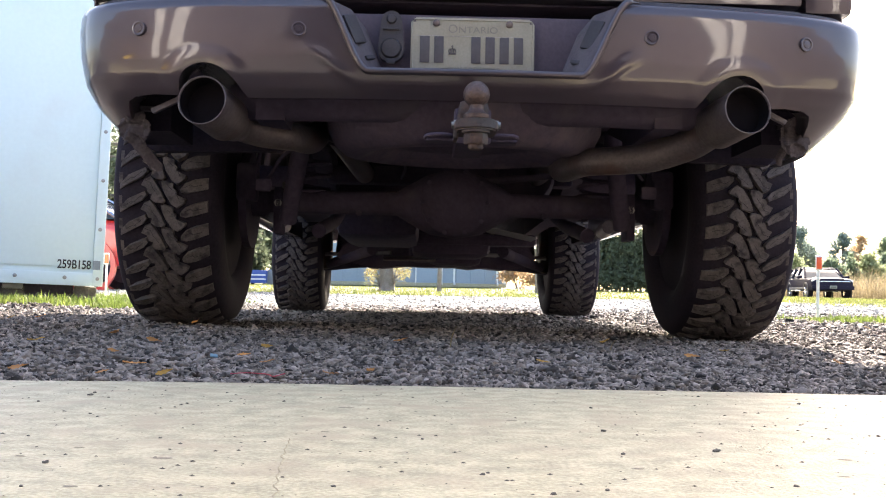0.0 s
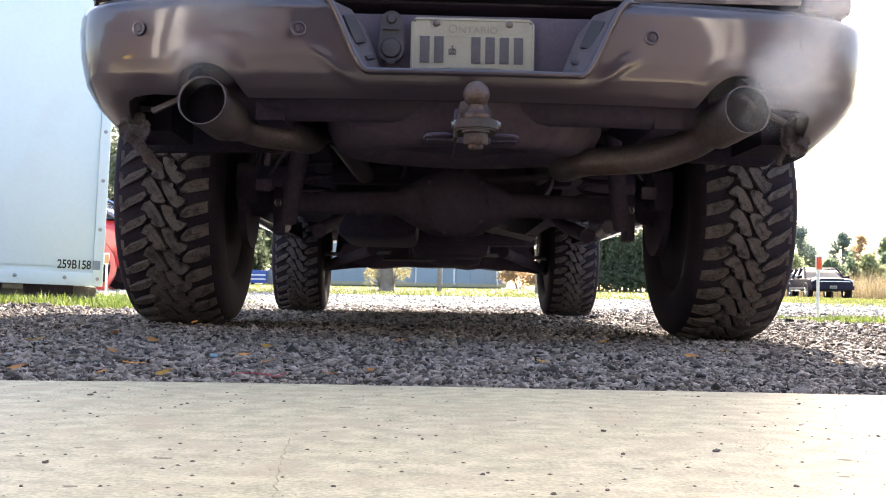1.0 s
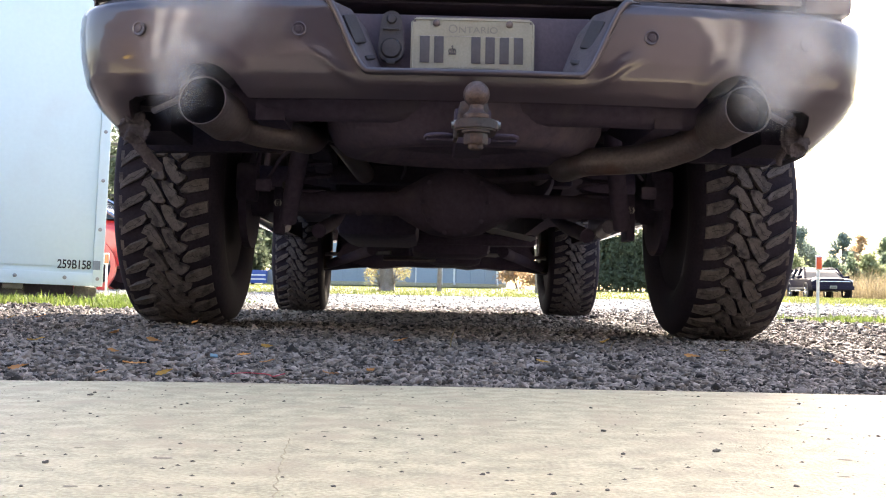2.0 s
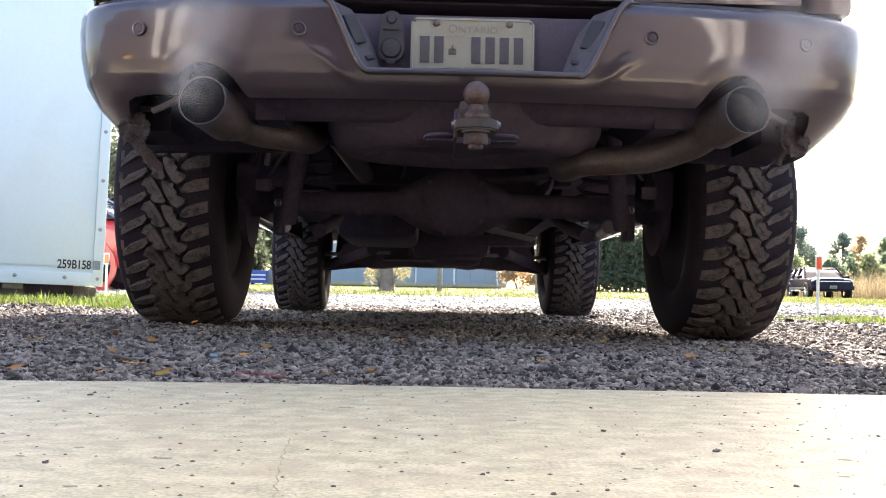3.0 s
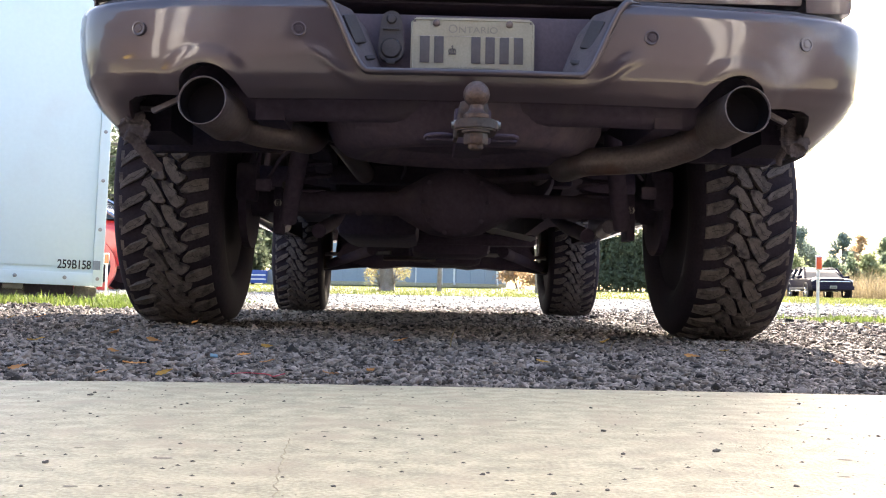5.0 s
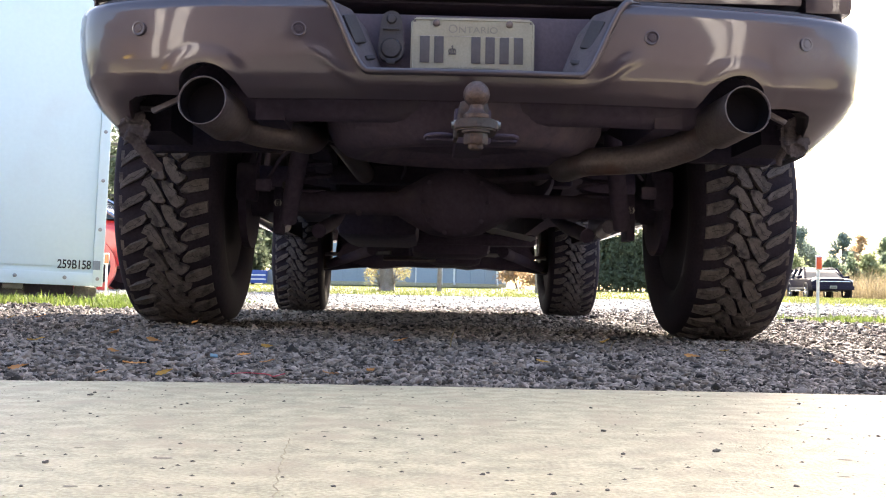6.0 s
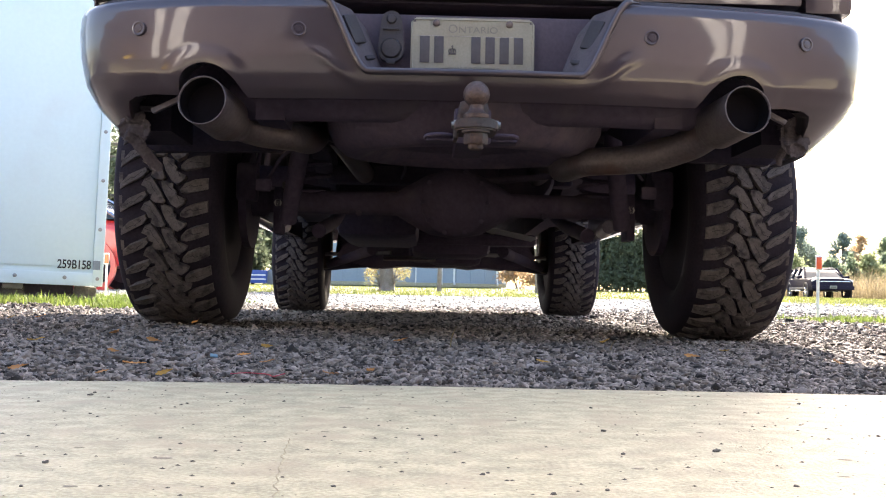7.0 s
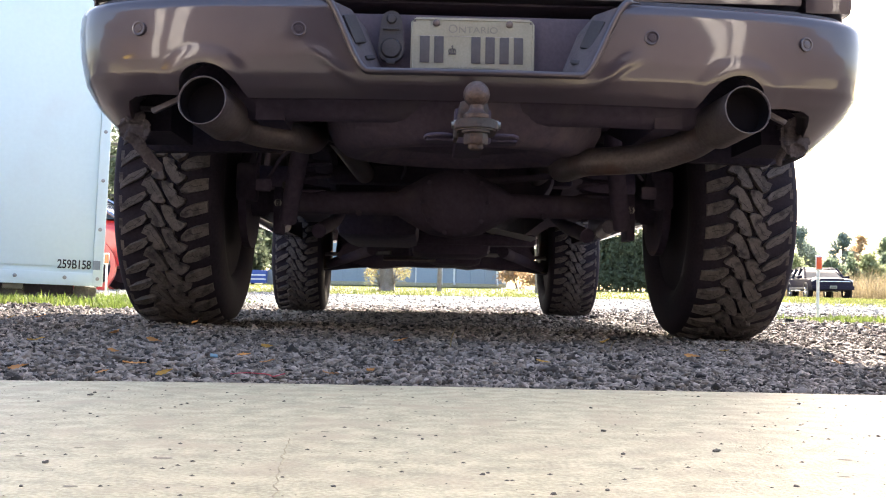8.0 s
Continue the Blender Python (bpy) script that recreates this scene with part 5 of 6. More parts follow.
rng = np.random.default_rng(21)
spots = []
while len(spots) < 20000:
    x, y = rng.uniform(-6, -1.75), rng.uniform(6.3, 11)
    e = 6.45 + 0.5 * noise.noise(Vector((x * 1.3, 0, 2))) + 0.25 * noise.noise(Vector((x * 5, 0, 4)))
    if y > e + 0.35 * max(0, rng.normal()) and x < -1.95 + 0.25 * noise.noise(Vector((y * 1.1, 3, 0))):
        spots.append((x, y))
for cx, cy in ((-2.18, 6.75), (-2.75, 6.5), (-2.12, 6.9)):
    spots += [(cx + rng.normal() * 0.07, cy + rng.normal() * 0.05) for i in range(220)]
blades("grass", spots, 0.018, 0.060, GREEN, "short green grass beside the trailer", 1)
spots = []
while len(spots) < 12000:
    x, y = rng.uniform(2.3, 8), rng.uniform(6.4, 8.5)
    if abs(y - 7.35 - 0.3 * noise.noise(Vector((x * 0.9, 1, 0)))) < 0.85 + 0.3 * noise.noise(Vector((x * 3, 5, 0))) and x > 2.45 + 0.3 * noise.noise(Vector((y * 2, 8, 0))):
        spots.append((x, y))
blades("grass", spots, 0.015, 0.045, GREEN, "short green verge grass beside the gravel", 2)
spots = []
while len(spots) < 26000:
    x, y = rng.uniform(-9, 16), 18.2 + 22 * rng.uniform(0, 1) ** 1.8
    if abs(x) < 0.48 * y and (x < 6 or y > 15):
        spots.append((x, y))
blades("grass", spots, 0.02, 0.05, GRASS, "mown lawn grass across the road", 3, 0.010)
spots = [(rng.uniform(5.6, 24), rng.uniform(14.6, 40)) for i in range(16000)]
blades("grass", [p for p in spots if p[0] > 0.3 * p[1]], 0.02, 0.05, GRASS, "mown roadside grass", 4, 0.010)
spots = [(rng.uniform(21.6, 42), rng.uniform(55, 72)) for i in range(30000)]
blades("tall_grass", spots, 0.35, 1.35, DRYGRASS, "tall dry golden meadow grass", 5, 0.009, 0.5)


# ---- parked vehicles ----
def car_wheel(parent, x, y, r, w, hubmat):
    wh = part("wheel", lathe(bmesh.new(), [(0, w * 0.5), (r * 0.62, w * 0.5), (r * 0.66, w * 0.42), (r * 0.66, -w * 0.42), (0, -w * 0.4)], 24, "x"), hubmat, parent)
    wh.location = (x, y, r)
    part("tyre", lathe(bmesh.new(), [(r * 0.64, -w * 0.5), (r * 0.95, -w * 0.5), (r, -w * 0.38), (r, w * 0.38), (r * 0.95, w * 0.5), (r * 0.64, w * 0.5)], 28, "x", closed=True), RUBBER, wh)
    for i in range(5):
        a = i * math.tau / 5
        s = 1 if x > 0 else -1
        part("spoke", tube(bmesh.new(), [(s * w * 0.52, 0.1 * r * math.cos(a), 0.1 * r * math.sin(a)), (s * w * 0.5, 0.62 * r * math.cos(a), 0.62 * r * math.sin(a))], 0.05 * r / 0.35, 6, 1), CHROME, wh)


def side_body(sections, hw):
    """Loft across the car's length: (y, z_low, z_high, width factor)."""
    loops = []
    for y, lo, hi, k in sections:
        w = hw * k
        loops.append([(-w * 0.94, y, lo), (-w, y, lo + 0.12), (-w, y, (lo + hi) / 2), (-w * 0.97, y, hi - 0.08), (-w * 0.88, y, hi), (w * 0.88, y, hi), (w * 0.97, y, hi - 0.08), (w, y, (lo + hi) / 2), (w, y, lo + 0.12), (w * 0.94, y, lo)])
    return rings(bmesh.new(), loops)


def build_suv(x, y, turn, tall, CARBLACK, label):
    """Own space: front towards -y."""
    c = thing("parked_suv", label, "car", pose(x, y, ground_z(x, y) - 0.01, 0, 0, turn))
    c.scale = (1, 1, tall)
    body = part("body", side_body([(-2.80, 0.52, 0.92, 0.84), (-2.72, 0.46, 1.02, 0.92), (-2.55, 0.42, 1.07, 0.97), (-2.2, 0.42, 1.11, 0.99), (-1.75, 0.42, 1.14, 1.01), (-1.3, 0.42, 1.16, 1), (0, 0.42, 1.18, 1), (1.6, 0.42, 1.20, 1.01), (2.3, 0.45, 1.20, 0.98), (2.5, 0.52, 1.15, 0.92)], 1.0), CARBLACK, c)
    hump = [[(-0.62, yy, zz - 0.05), (-0.50, yy, zz), (0.50, yy, zz), (0.62, yy, zz - 0.05)] for yy, zz in ((-2.60, 1.10), (-2.2, 1.16), (-1.6, 1.20), (-1.2, 1.20))]
    part("hood", rings(bmesh.new(), hump, closed=False), CARBLACK, c)
    def level(z, y0, y1, hw):
        return [(-hw, y0 + 0.12, z), (-hw + 0.16, y0, z), (hw - 0.16, y0, z), (hw, y0 + 0.12, z), (hw, y1, z), (-hw, y1, z)]

    part("cabin", rings(bmesh.new(), [level(1.14, -1.40, 2.38, 0.93), level(1.45, -0.86, 2.30, 0.85), level(1.72, -0.42, 2.18, 0.74)]), GLASS, c, "dark car windows")
    part("roof", rings(bmesh.new(), [level(1.70, -0.46, 2.22, 0.76), level(1.77, -0.36, 2.14, 0.72), level(1.80, -0.1, 1.9, 0.58)]), CARBLACK, c)
    for s in (-1, 1):
        part("roof_rail", tube(bmesh.new(), [(s * 0.66, -0.1, 1.79), (s * 0.66, 0.1, 1.84), (s * 0.66, 1.7, 1.84), (s * 0.66, 1.9, 1.79)], 0.02, 6), PLASTIC, c)
    for s in (-1, 1):
        for a, b in (((s * 0.92, -1.33, 1.15), (s * 0.75, -0.46, 1.74)), ((s * 0.94, 0.15, 1.17), (s * 0.77, 0.2, 1.75)), ((s * 0.94, 1.30, 1.18), (s * 0.77, 1.20, 1.75)), ((s * 0.93, 2.34, 1.18), (s * 0.75, 2.16, 1.75))):
            part("pillar", tube(bmesh.new(), [a, b], 0.05, 6, 1), CARBLACK, c)
        part("mirror", bx((s * 1.10, -1.05, 1.22), (0.20, 0.12, 0.18), 0.04), CARBLACK, c)
        part("headlamp", bx((s * 0.74, -2.66, 0.96), (0.40, 0.14, 0.13), 0.03), LAMP, c, "clear headlamp")
        part("fog_lamp", bx((s * 0.70, -2.74, 0.60), (0.16, 0.06, 0.08), 0.02), LAMP, c)
        part("cladding", bx((s * 1.0, 0.1, 0.56), (0.05, 3.2, 0.16), 0.02), PLASTIC, c)
        part("side_step", bx((s * 1.04, 0.1, 0.42), (0.14, 2.2, 0.05), 0.02), CHROME, c, "bright side step")
        for y in (-1.75, 1.60):
            car_wheel(c, s * 0.86, y, 0.38, 0.26, CHROME)
            part("wheel_arch", lathe(bmesh.new(), [(0.42, s * 0.96), (0.50, s * 0.96), (0.50, s * 1.02), (0.42, s * 1.02)], 28, "x", (0, y, 0.40), closed=True), PLASTIC, c)
    part("grille", bx((0, -2.74, 0.88), (1.10, 0.06, 0.20), 0.02), PLASTIC, c)
    part("grille_bar", bx((0, -2.78, 0.93), (1.55, 0.04, 0.05), 0.01), CHROME, c, "bright grille bar")
    fb = part("front_bumper", bx((0, -2.76, 0.58), (1.92, 0.16, 0.24), 0.05), CARBLACK, c)
    pl = part("number_plate", bx((0, -2.86, 0.62), (0.32, 0.02, 0.16), 0.004), PLATE, c)
    part("character_bar", bx((0, -2.875, 0.62), (0.24, 0.008, 0.06)), PLATE_INK, pl)


build_suv(18.50, 51.5, -6, 0.83, CARBLACK, "black parked sport utility car facing the yard")
build_suv(18.05, 57.5, -6, 1.02, CARBLUE, "dark blue parked car behind the black one")


def build_red_car():
    """Own space: front towards -y."""
    m = pose(-6.9, 17.2, ground_z(-6.9, 17.2) - 0.01, 0, 0, 88)
    c = thing("parked_car", "red parked car half hidden by the trailer", "car", m)
    part("body", side_body([(-2.35, 0.50, 0.98, 0.88), (-2.2, 0.40, 1.06, 0.96), (-1.4, 0.36, 1.12, 1), (0, 0.34, 1.14, 1), (1.6, 0.36, 1.15, 1), (2.1, 0.42, 1.10, 0.95), (2.3, 0.52, 1.0, 0.88)], 0.93), CARRED, c)
    part("cabin", rings(bmesh.new(), [[(-0.86, -1.9, 1.11), (0.86, -1.9, 1.11), (0.88, 2.0, 1.12), (-0.88, 2.0, 1.12)], [(-0.68, -0.95, 1.60), (0.68, -0.95, 1.60), (0.70, 1.6, 1.62), (-0.70, 1.6, 1.62)]]), GLASS, c, "dark car windows")
    part("roof", rings(bmesh.new(), [[(-0.70, -1.0, 1.59), (0.70, -1.0, 1.59), (0.72, 1.64, 1.61), (-0.72, 1.64, 1.61)], [(-0.62, -0.8, 1.67), (0.62, -0.8, 1.67), (0.64, 1.4, 1.68), (-0.64, 1.4, 1.68)]]), CARRED, c)
    for s in (-1, 1):
        for a, b in (((s * 0.86, -1.88, 1.12), (s * 0.69, -0.96, 1.62)), ((s * 0.88, 0.3, 1.12), (s * 0.71, 0.25, 1.63)), ((s * 0.89, 1.97, 1.12), (s * 0.71, 1.6, 1.63))):
            part("pillar", tube(bmesh.new(), [a, b], 0.035, 6, 1), CHROME if b[1] < 0 else CARRED, c)
        for y in (-1.42, 1.40):
            car_wheel(c, s * 0.80, y, 0.37, 0.22, BLACK)
            part("wheel_arch", lathe(bmesh.new(), [(0.37, s * 0.88), (0.45, s * 0.88), (0.45, s * 0.945), (0.37, s * 0.945)], 28, "x", (0, y, 0.37), closed=True), CARRED, c)
        part("tail_lamp", bx((s * 0.70, 2.24, 0.92), (0.28, 0.10, 0.18), 0.03), CARRED, c)
        part("headlamp", bx((s * 0.66, -2.28, 0.84), (0.30, 0.12, 0.16), 0.03), LAMP, c)


build_red_car()


def build_skip():
    """Blue bin with pale bands, beyond the lawn."""
    x, y = -7.2, 41
    c = thing("storage_bin", "blue metal storage bin with pale bands", "bin", pose(x, y, ground_z(x, y)))
    part("body", bx((0, 0, 0.30), (0.62, 0.5, 0.50), 0.02), BLUE, c)
    for z in (0.20, 0.36):
        part("band", bx((0, -0.253, z), (0.63, 0.01, 0.05), 0.003), WHITE, c)
    for s in (-1, 1):
        part("leg", bx((s * 0.24, 0, 0.03), (0.06, 0.4, 0.08), 0.01), BLACK, c)
    x, y = -6.65, 41.4
    solid("grey_bin", bx((0, 0, 0.29), (0.5, 0.5, 0.58), 0.04), ROOF, "grey bin beside the blue one", "bin", m=pose(x, y, ground_z(x, y)))


build_skip()


def build_bush(x, y, w, h, leaf, seed, label):
    rng = np.random.default_rng(seed)
    b = thing("bush", label, "bush", pose(x, y, ground_z(x, y)))
    lumps = [((rng.uniform(-w, w) * 0.7, rng.uniform(-0.3, 0.3), h * rng.uniform(0.3, 0.75)), (w * 0.35, w * 0.3, h * 0.3)) for i in range(10)]
    bm = bmesh.new()
    for c, r in lumps:
        tube(bm, [(c[0] * 0.2, 0, 0), (c[0] * 0.6, c[1] * 0.6, c[2] * 0.6), c], [0.02, 0.014, 0.006], 5, 2)
    part("stems", bm, BARK, b)
    cloud_part("foliage", rng, lumps, 2600, 0.05, leaf, b)


build_bush(3.15, 43, 1.0, 1.15, LEAF_RUST, 71, "russet bush at the shed corner")
build_bush(4.2, 43, 0.8, 0.9, LEAF_RUST, 73, "low russet bush at the shed corner")
build_bush(-3.6, 24.5, 0.16, 0.45, LEAF_GOLD, 72, "small yellow sapling on the lawn")
# ---- gravel ----
def stones(name, count, y0, y1, half, smin, smax, seed, label, power=1.0, material=STONE):
    """Angular crushed stones lying on the yard."""
    rng = np.random.default_rng(seed)
    ico = np.array([(1, 0.1, 0.15), (-1, -0.1, 0.2), (0.2, 1, 0.1), (-0.1, -1, 0.2), (0.65, 0.5, 0.8), (-0.6, 0.45, 0.85), (-0.05, -0.75, 0.9), (0, 0, -0.9)])
    tri = np.array([(4, 5, 6), (0, 2, 4), (2, 5, 4), (2, 1, 5), (1, 6, 5), (1, 3, 6), (3, 0, 6), (0, 4, 6), (2, 0, 7), (1, 2, 7), (3, 1, 7), (0, 3, 7)])
    nv = len(ico)
    y = y0 + (y1 - y0) * rng.uniform(0, 1, count) ** power
    x = rng.uniform(-1, 1, count) * half(y)
    s = smin + (smax - smin) * rng.uniform(0, 1, count) ** 2.6
    v = ico[None] * (1 + 0.36 * rng.normal(size=(count, nv, 1)).clip(-1.5, 1.5))
    v = v * (s[:, None] * np.stack([rng.uniform(0.7, 1.55, count), rng.uniform(0.6, 1.15, count), rng.uniform(0.32, 0.75, count)], 1))[:, None]
    a, b = rng.uniform(0, math.tau, count), rng.normal(size=count) * 0.65
    ca, sa, cb, sb = [f[:, None] for f in (np.cos(a), np.sin(a), np.cos(b), np.sin(b))]
    X, Y, Z = v[..., 0], v[..., 1], v[..., 2]
    Y, Z = Y * cb - Z * sb, Y * sb + Z * cb
    X, Y = X * ca - Y * sa, X * sa + Y * ca
    z = np.array([ground_z(p, q) + 0.010 * noise.noise(Vector((p * 2.2, q * 2.2, 0))) for p, q in zip(x, y)]) + s * rng.uniform(-0.60, 0.32, count) - 0.010 * (1 - np.clip((y - 1.5) / 0.4, 0, 1))
    keep = np.ones(count, bool)
    for sx in (-1, 1):
        for wy in (3.65, 7.22):
            keep &= ~((np.abs(x - 0.036 - sx * HALF_TRACK + 0.0244 * (wy - 3.65)) < 0.135) & (np.abs(y - wy - 0.022 * sx) < 0.10))
    keep &= y > 1.392 + s - 0.06 * np.clip((-x - 0.2) / 0.7, 0, 1)
    keep &= ~((x < -2.05) & (y > 6.6) & (y < 11)) & ~((x > 2.6) & (y > 6.7) & (y < 8.1) & (rng.uniform(size=count) < 0.8))
    V = np.stack([X + x[:, None], Y + y[:, None], Z + z[:, None]], 2)[keep].reshape(-1, 3)
    Fc = (tri[None] + nv * np.arange(keep.sum())[:, None, None]).reshape(-1, 3)
    me = bpy.data.meshes.new(name)
    me.vertices.add(len(V))
    me.vertices.foreach_set("co", V.ravel())
    me.loops.add(Fc.size)
    me.loops.foreach_set("vertex_index", Fc.ravel())
    me.polygons.add(len(Fc))
    me.polygons.foreach_set("loop_start", np.arange(0, Fc.size, 3))
    me.materials.append(material)
    me.update(calc_edges=True)
    me.validate()
    return tagged(new(name, me), label, "gravel", "", "stuff")


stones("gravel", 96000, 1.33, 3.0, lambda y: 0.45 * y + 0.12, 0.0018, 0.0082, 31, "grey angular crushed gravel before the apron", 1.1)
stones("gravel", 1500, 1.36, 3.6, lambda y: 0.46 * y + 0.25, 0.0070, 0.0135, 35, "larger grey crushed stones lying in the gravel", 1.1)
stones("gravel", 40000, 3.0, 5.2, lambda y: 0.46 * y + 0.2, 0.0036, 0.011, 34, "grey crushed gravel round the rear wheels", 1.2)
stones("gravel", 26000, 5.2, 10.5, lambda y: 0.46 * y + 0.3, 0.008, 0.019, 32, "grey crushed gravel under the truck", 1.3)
stones("gravel", 12000, 9.5, 18.6, lambda y: 0.46 * y + 0.3, 0.010, 0.024, 33, "gravel of the yard road, sunlight put into its pale colour", 1.2, SUNLITSTONE)


# ---- fallen leaves, crumbs and scraps ----
def leaf_mesh(seed, length, width):
    rng = random.Random(seed)
    bm = bmesh.new()
    n, rows = 9, []
    curl, bend = rng.uniform(0.1, 0.5), rng.uniform(-0.5, 0.5)
    for i in range(n + 1):
        t = i / n
        w = width * math.sin(math.pi * min(1, t * 0.96 + 0.02)) ** 0.75 * (1 + 0.12 * math.sin(9 * t + seed))
        row = []
        for j in (-1, -0.5, 0, 0.5, 1):
            z = 0.3 * curl * abs(j) * w + bend * length * (t - 0.5) ** 2 + 0.0015 * math.sin(20 * t + 3 * j)
            row.append((length * (t - 0.5), j * w, z))
        rows.append(row)
    rows.append([(length * 0.78, j * 0.0008, 0.002 + bend * length * 0.1) for j in (-1, -0.5, 0, 0.5, 1)])
    rings(bm, rows, closed=False)
    bmesh.ops.solidify(bm, geom=bm.faces[:], thickness=0.0006)
    return bm


LEAF_MESHES = [finish("fallen_leaf", leaf_mesh(i, 0.030 + 0.006 * (i % 3), 0.009 + 0.002 * (i % 2)), FALLEN if i % 2 else FALLEN_Y, 60) for i in range(6)]
LEAF_SPOTS = [(-1.35, 3.28, 1), (-0.83, 2.14, 1), (-0.57, 1.41, 0), (-0.79, 2.53, 0), (-0.58, 1.85, 0), (-0.45, 1.53, 0), (-0.36, 1.36, 1), (-0.44, 1.36, 0), (-0.62, 2.25, 0), (-0.35, 2.09, 1), (-0.34, 1.80, 0), (-0.27, 1.62, 0), (-0.15, 1.41, 0), (-0.10, 1.49, 0), (-0.10, 2.49, 0), (0.17, 1.77, 1), (0.43, 2.76, 1), (0.49, 2.06, 0), (0.63, 2.34, 1), (0.74, 1.96, 0), (1.99, 6.50, 0), (1.81, 5.55, 1), (1.28, 3.31, 0), (2.08, 5.12, 1), (-1.30, 3.39, 0), (-0.79, 3.35, 0), (1.00, 4.03, 0)]
rnd = random.Random(4)
for i, (x, y, yellow) in enumerate(LEAF_SPOTS):
    me = LEAF_MESHES[(i % 3) * 2 + (0 if yellow else 1)]
    lf = tagged(new("fallen_leaf", me), "curled yellow fallen leaf on gravel" if yellow else "curled orange fallen leaf on gravel", "leaf", "fallen leaves")
    lf.matrix_basis = pose(x, y, ground_z(x, y) + 0.012, rnd.uniform(-10, 35), rnd.uniform(-20, 20), rnd.uniform(-60, 60)) @ Matrix.Scale(rnd.uniform(0.62, 0.9) * (0.72 + 0.20 * min(2.0, y - 1.3)), 4)

CRUMBS = [(-0.265, 0.711, 4.4), (-0.223, 0.841, 2.4), (-0.390, 1.172, 5.3), (-0.394, 1.199, 4.1), (-0.419, 1.097, 3.1), (-0.363, 1.151, 2.6), (-0.331, 0.996, 2.8), (-0.317, 0.975, 2.2), (-0.265, 1.103, 3.1), (-0.249, 1.229, 2.8), (-0.170, 1.145, 3.2), (-0.200, 0.782, 1.8), (-0.126, 0.647, 2.6), (-0.014, 0.864, 2.5), (0.146, 0.938, 4.8), (0.140, 0.801, 3.2), (0.217, 0.825, 5.6), (0.229, 0.675, 3.4), (0.033, 0.704, 2.4), (0.029, 0.697, 3.2), (0.069, 0.632, 3.2), (0.163, 1.136, 3.9), (0.318, 1.295, 3.7), (0.418, 1.225, 4.2), (0.392, 0.940, 3.2), (0.172, 0.916, 2.1), (0.048, 0.727, 1.7), (0.104, 0.648, 2.6), (-0.064, 0.644, 2.9), (-0.247, 0.625, 2.5)]
CRUMB_MAT = mat("dark_grit", (0.07, 0.062, 0.055), 0.9, 0, (0.15, 0.135, 0.115), 60, 300, 0.3)
for i, (x, y, s) in enumerate(CRUMBS):
    bm = bmesh.new()
    bmesh.ops.create_icosphere(bm, subdivisions=2, radius=1)
    for v in bm.verts:
        v.co *= 1 + 0.6 * noise.noise(v.co * 1.7 + Vector((i * 5, 0, 0)))
        v.co = Vector((v.co.x * s * 0.55e-3, v.co.y * s * 0.5e-3, max(-0.3, v.co.z) * s * 0.34e-3))
    solid("grit_crumb", bm, CRUMB_MAT, "small dark crumb of grit on concrete", "pebble", "grit on the apron", m=pose(x, y, 0.3e-3 * s * 0.4), smooth=30)
rng = np.random.default_rng(77)
V, Fc = [], []
for i in range(640):
    y = 0.5 + 0.88 * rng.uniform() ** 0.8
    x = rng.uniform(-0.46, 0.46) * (y + 0.1)
    r = 0.0006 + 0.0010 * rng.uniform() ** 3
    k = len(V)
    V += [(x - r * 1.5, y, 0.0002), (x, y - r, 0.0002), (x + r * 1.4, y, 0.0002), (x, y + r, 0.0002), (x, y, r * 0.8)]
    Fc += [(k, k + 1, k + 4), (k + 1, k + 2, k + 4), (k + 2, k + 3, k + 4), (k + 3, k, k + 4)]
bulk("grit", V, Fc, CRUMB_MAT, "fine dark grit scattered over the apron", "grit")

SCUFF = mat("dark_scuff", (0.20, 0.18, 0.14), 0.85, 0, (0.32, 0.285, 0.21), 120, 500, 0.2)
for i, (x, y, w) in enumerate([(-0.193, 0.740, 0.018), (-0.219, 0.628, 0.009), (0.233, 0.940, 0.008), (0.306, 0.794, 0.013), (0.276, 0.716, 0.009), (-0.098, 1.094, 0.018), (-0.267, 0.782, 0.008), (-0.293, 0.737, 0.008), (-0.098, 0.898, 0.008), (-0.306, 1.189, 0.013), (0.139, 0.733, 0.010), (0.069, 1.007, 0.014)]):
    bm = bmesh.new()
    rim = []
    for k in range(22):
        a = k * math.tau / 22
        r = 0.5 * w * (1 + 0.55 * noise.noise(Vector((math.cos(a) * 1.6, math.sin(a) * 1.6, i * 7))))
        rim.append((r * math.cos(a), 0.42 * r * math.sin(a), 0.0))
    rings(bm, [rim, [(u * 0.6, v * 0.6, 0.0005) for u, v, h in rim]])
    solid("dirt_smear", bm, SCUFF, "small dark smear of dirt on concrete", "smear", "smears on the apron", m=pose(x, y, 0.0003), smooth=60)


def ribbon(pts, w, z, seed):
    bm = bmesh.new()
    a, b = [], []
    for i, p in enumerate(curve([(*q, 0) for q in pts], 14)):
        j = 0.003 * noise.noise(Vector((p.y * 60, seed, 0)))
        ww = w * (0.6 + 0.8 * abs(noise.noise(Vector((p.y * 35, seed, 5)))))
        a.append((p.x + j - ww, p.y, z))
        b.append((p.x + j + ww, p.y, z))
    return rings(bm, [a, [((p[0] + q[0]) / 2, p[1], z + 0.0004) for p, q in zip(a, b)], b], closed=False)


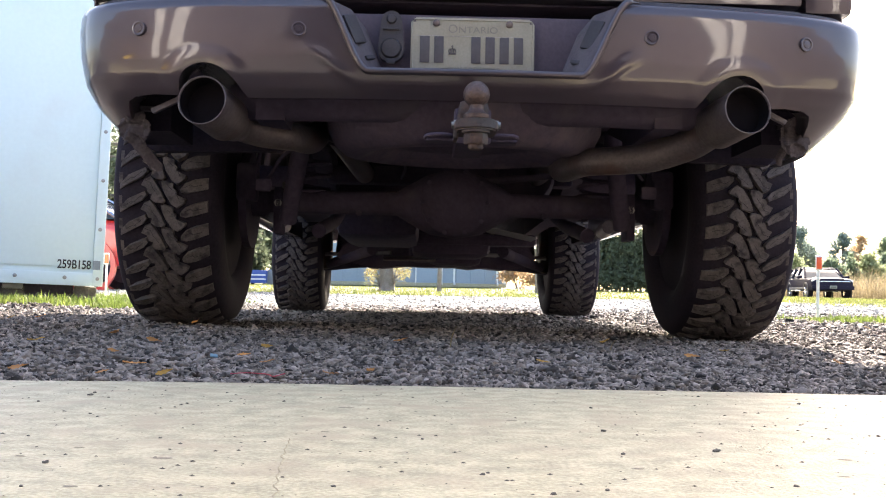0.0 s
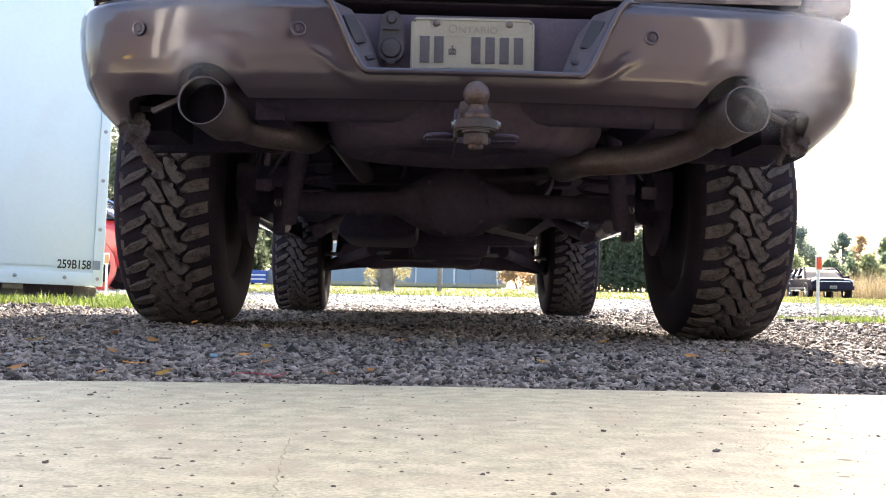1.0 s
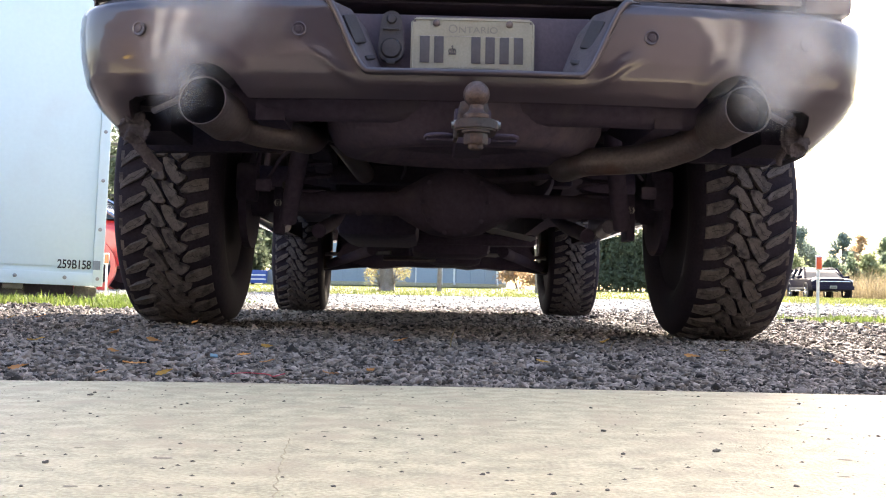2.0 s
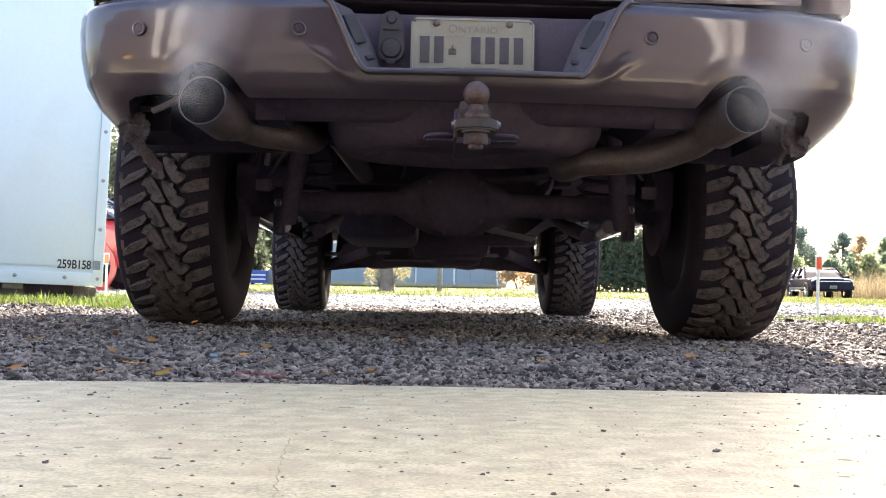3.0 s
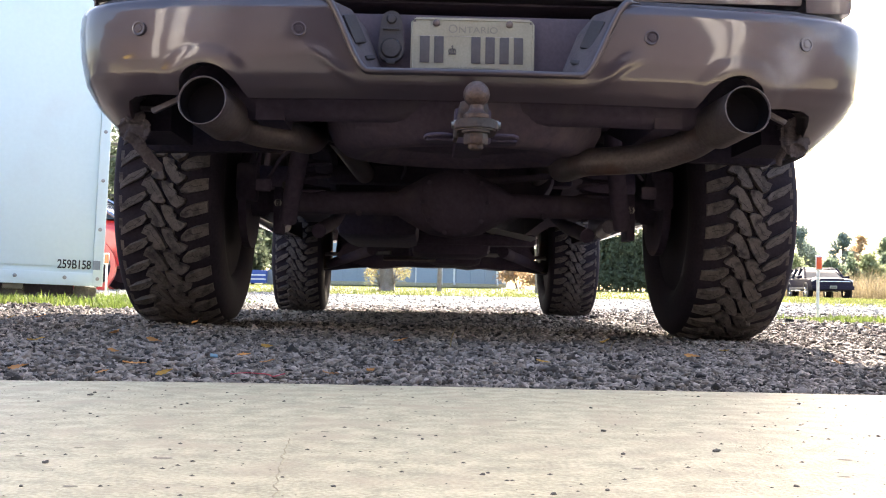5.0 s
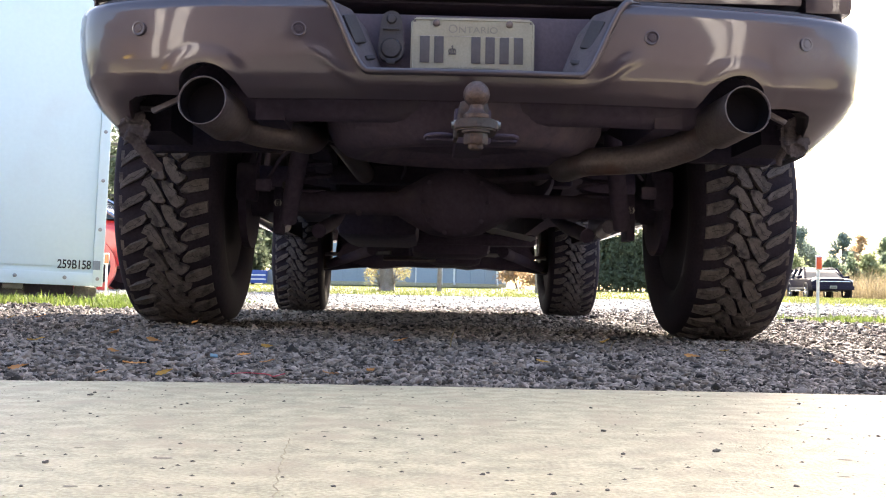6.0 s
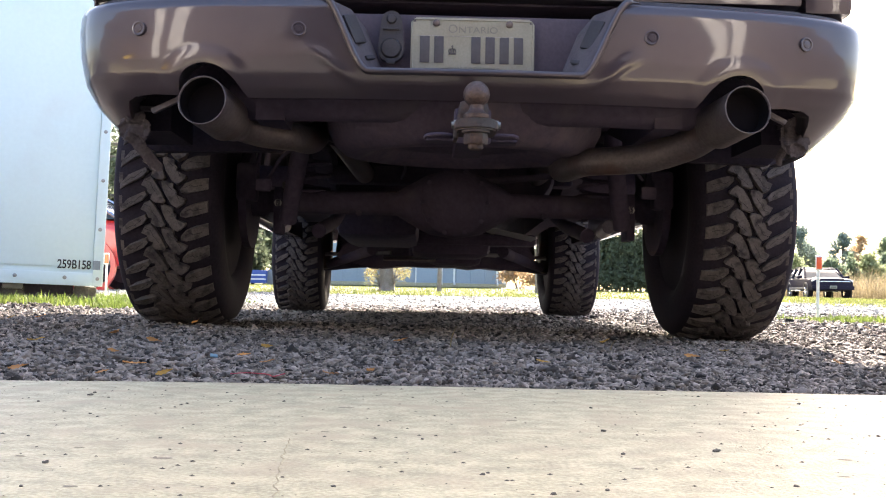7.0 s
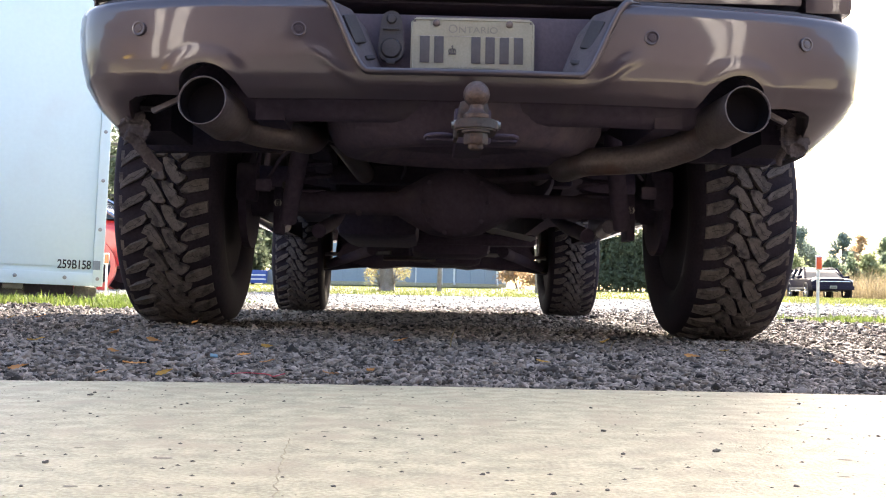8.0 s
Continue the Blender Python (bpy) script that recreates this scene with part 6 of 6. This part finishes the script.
solid("crack", ribbon([(-0.121, 0.849), (-0.113, 0.768), (-0.104, 0.684), (-0.092, 0.59)], 0.0008, 0.0004, 3), mat("crack_dirt", (0.26, 0.225, 0.15), 0.95, 0, (0.44, 0.39, 0.27), 60, 300, 0.2), "hairline dirt-filled crack in the concrete", "crack", kind="structure")
solid("string", tube(bmesh.new(), [(-0.287, 1.432, 0.007), (-0.265, 1.428, 0.009), (-0.236, 1.425, 0.008), (-0.229, 1.438, 0.004), (-0.212, 1.431, 0.009)], 0.0006, 6), mat("red_string", (0.45, 0.04, 0.07), 0.7, 0, bump=0.1), "thin red string lying on gravel", "string")
solid("plastic_scrap", bx((0, 0, 0), (0.012, 0.008, 0.003), 0.001, Matrix.Rotation(0.3, 3, "X")), mat("pale_blue_plastic", (0.10, 0.20, 0.26), 0.5, 0, bump=0), "small pale blue plastic scrap on gravel", "scrap", m=pose(-0.372, 1.720, 0.014, 10, 8, 20))
# dry stalks standing in the gravel
for x, y, h in ((0.02, 2.35, 0.05), (0.37, 2.30, 0.03)):
    solid("dry_stalk", tube(bmesh.new(), [(0, 0, 0), (0.004, 0.004, h * 0.5), (0.014, 0.004, h)], [0.0018, 0.0014, 0.0006], 6), DRYGRASS, "dry grass stalk growing in the gravel", "grass", "dry stalks", m=pose(x, y, ground_z(x, y) + 0.003))


# ---- exhaust vapour ----
def puff_mesh(seed):
    bm = bmesh.new()
    bmesh.ops.create_icosphere(bm, subdivisions=4, radius=1)
    for v in bm.verts:
        d = v.co.normalized()
        r = 0.95 + 0.05 * noise.noise(d * 1.3 + Vector((seed * 9, 0, 0)))
        v.co = Vector((d.x, d.y * 0.22, d.z)) * r
    # an open, domed veil
    bmesh.ops.delete(bm, geom=[f for f in bm.faces if f.calc_center_median().y > 0], context="FACES")
    return bm


PUFFS = [[finish("exhaust_smoke", puff_mesh(3 * c + k), SMOKE[c], 180) for k in range(2)] for c in range(3)]
# per side: seconds from, to, puffs, thickness of the vapour, size, whether it hugs the pipe
RIGHT = [(0.40, 0.50, 3, 1, 0.085), (0.55, 0.60, 1, 0, 0.09), (0.60, 0.78, 7, 2, 0.095), (0.83, 0.97, 4, 1, 0.08), (0.87, 0.93, 2, 2, 0.07), (0.92, 1.00, 3, 2, 0.070), (1.05, 1.17, 3, 0, 0.075), (1.10, 1.20, 3, 1, 0.065), (1.20, 1.36, 4, 1, 0.075), (1.33, 1.70, 10, 2, 0.075), (1.40, 1.75, 5, 1, 0.09), (1.75, 2.80, 20, 1, 0.085), (1.75, 2.45, 7, 2, 0.08), (2.80, 3.10, 6, 1, 0.08), (3.10, 3.55, 7, 1, 0.07), (3.02, 3.20, 3, 1, 0.065), (3.15, 3.50, 3, 1, 0.06), (3.55, 4.02, 7, 1, 0.07), (4.15, 4.75, 8, 1, 0.07), (4.45, 4.55, 1, 1, 0.06), (4.62, 4.95, 4, 1, 0.065), (5.00, 5.95, 5, 0, 0.07), (7.30, 7.60, 3, 0, 0.07)]
LEFT = [(0.42, 0.55, 2, 0, 0.08), (0.60, 0.78, 5, 1, 0.095), (0.66, 0.74, 1, 2, 0.08), (0.84, 0.97, 3, 0, 0.07), (1.07, 1.27, 4, 0, 0.07), (1.30, 1.55, 4, 1, 0.06), (1.40, 1.72, 5, 1, 0.07), (1.52, 1.75, 4, 2, 0.065), (1.75, 2.80, 15, 1, 0.075), (1.75, 2.3, 4, 2, 0.075), (2.75, 3.15, 5, 0, 0.08), (2.80, 3.10, 4, 1, 0.06), (3.15, 3.70, 5, 0, 0.07), (4.20, 4.80, 6, 0, 0.065), (4.60, 4.9, 1, 1, 0.06), (5.0, 5.5, 2, 0, 0.06)]


def puff_rows(rnd, side, te):
    """From behind the bumper through the pipe's mouth, up past the bumper and away into the sky."""
    te = max(4, round(te * FPS)) / FPS
    T = TRUCK
    hold = T @ Vector((side * 0.62, -0.97, 0.745))
    mouth = T @ Vector((side * 0.655 + rnd.uniform(-0.03, 0.045), -1.262, 0.595 + rnd.uniform(-0.04, 0.04)))
    vx = side * rnd.uniform(0.25, 1.0) if side > 0 else rnd.uniform(-0.30, 0.42)
    vz, vy = rnd.uniform(0.55, 1.05), rnd.uniform(-0.45, -0.15)
    spin = rnd.uniform(-60, 60)

    def at(p, a):
        return Matrix.Translation(p) @ Matrix.Rotation(radians(a), 4, "Y")

    rows = [(0.0, at(hold, 0)), (te - 1 / FPS, at(hold, 0)), (te, at(mouth, spin * 0.2))]
    for d in (0.1, 0.2, 0.4):
        rows.append((te + d, at(mouth + Vector((vx * d, vy * d, vz * d * (1 + 0.6 * d))), spin * (0.2 + d))))
    p = mouth + Vector((vx * 0.4, vy * 0.4, vz * 0.5))
    if te + 1.4 < 8:
        rows.append((te + 1.4, at(p + Vector((side * 0.8, -0.6, 2.6)), spin)))
    rows.append((max(8.0, te + 1.5), at(p + Vector((side * 2, -1.5, 9)), spin)))
    return rows


def motions():
    rnd = random.Random(12)
    for side, table in ((1, RIGHT), (-1, LEFT)):
        for t0, t1, n, c, r in table:
            n = round(n * (1.8, 2.8, 5.2)[c])
            for i in range(n):
                te = t0 + (t1 - t0) * (i + rnd.uniform(0.1, 0.9)) / n
                ob = tagged(new("exhaust_smoke", PUFFS[c][i % 2]), ("faint", "thin grey", "dense white")[c] + " puff of vapour from the exhaust pipe", "smoke", "exhaust vapour")
                k = r * rnd.uniform(0.9, 1.5)
                ob.scale = (k, k, k * rnd.uniform(0.9, 1.25))
                walk(ob, puff_rows(rnd, side, te))


motions()
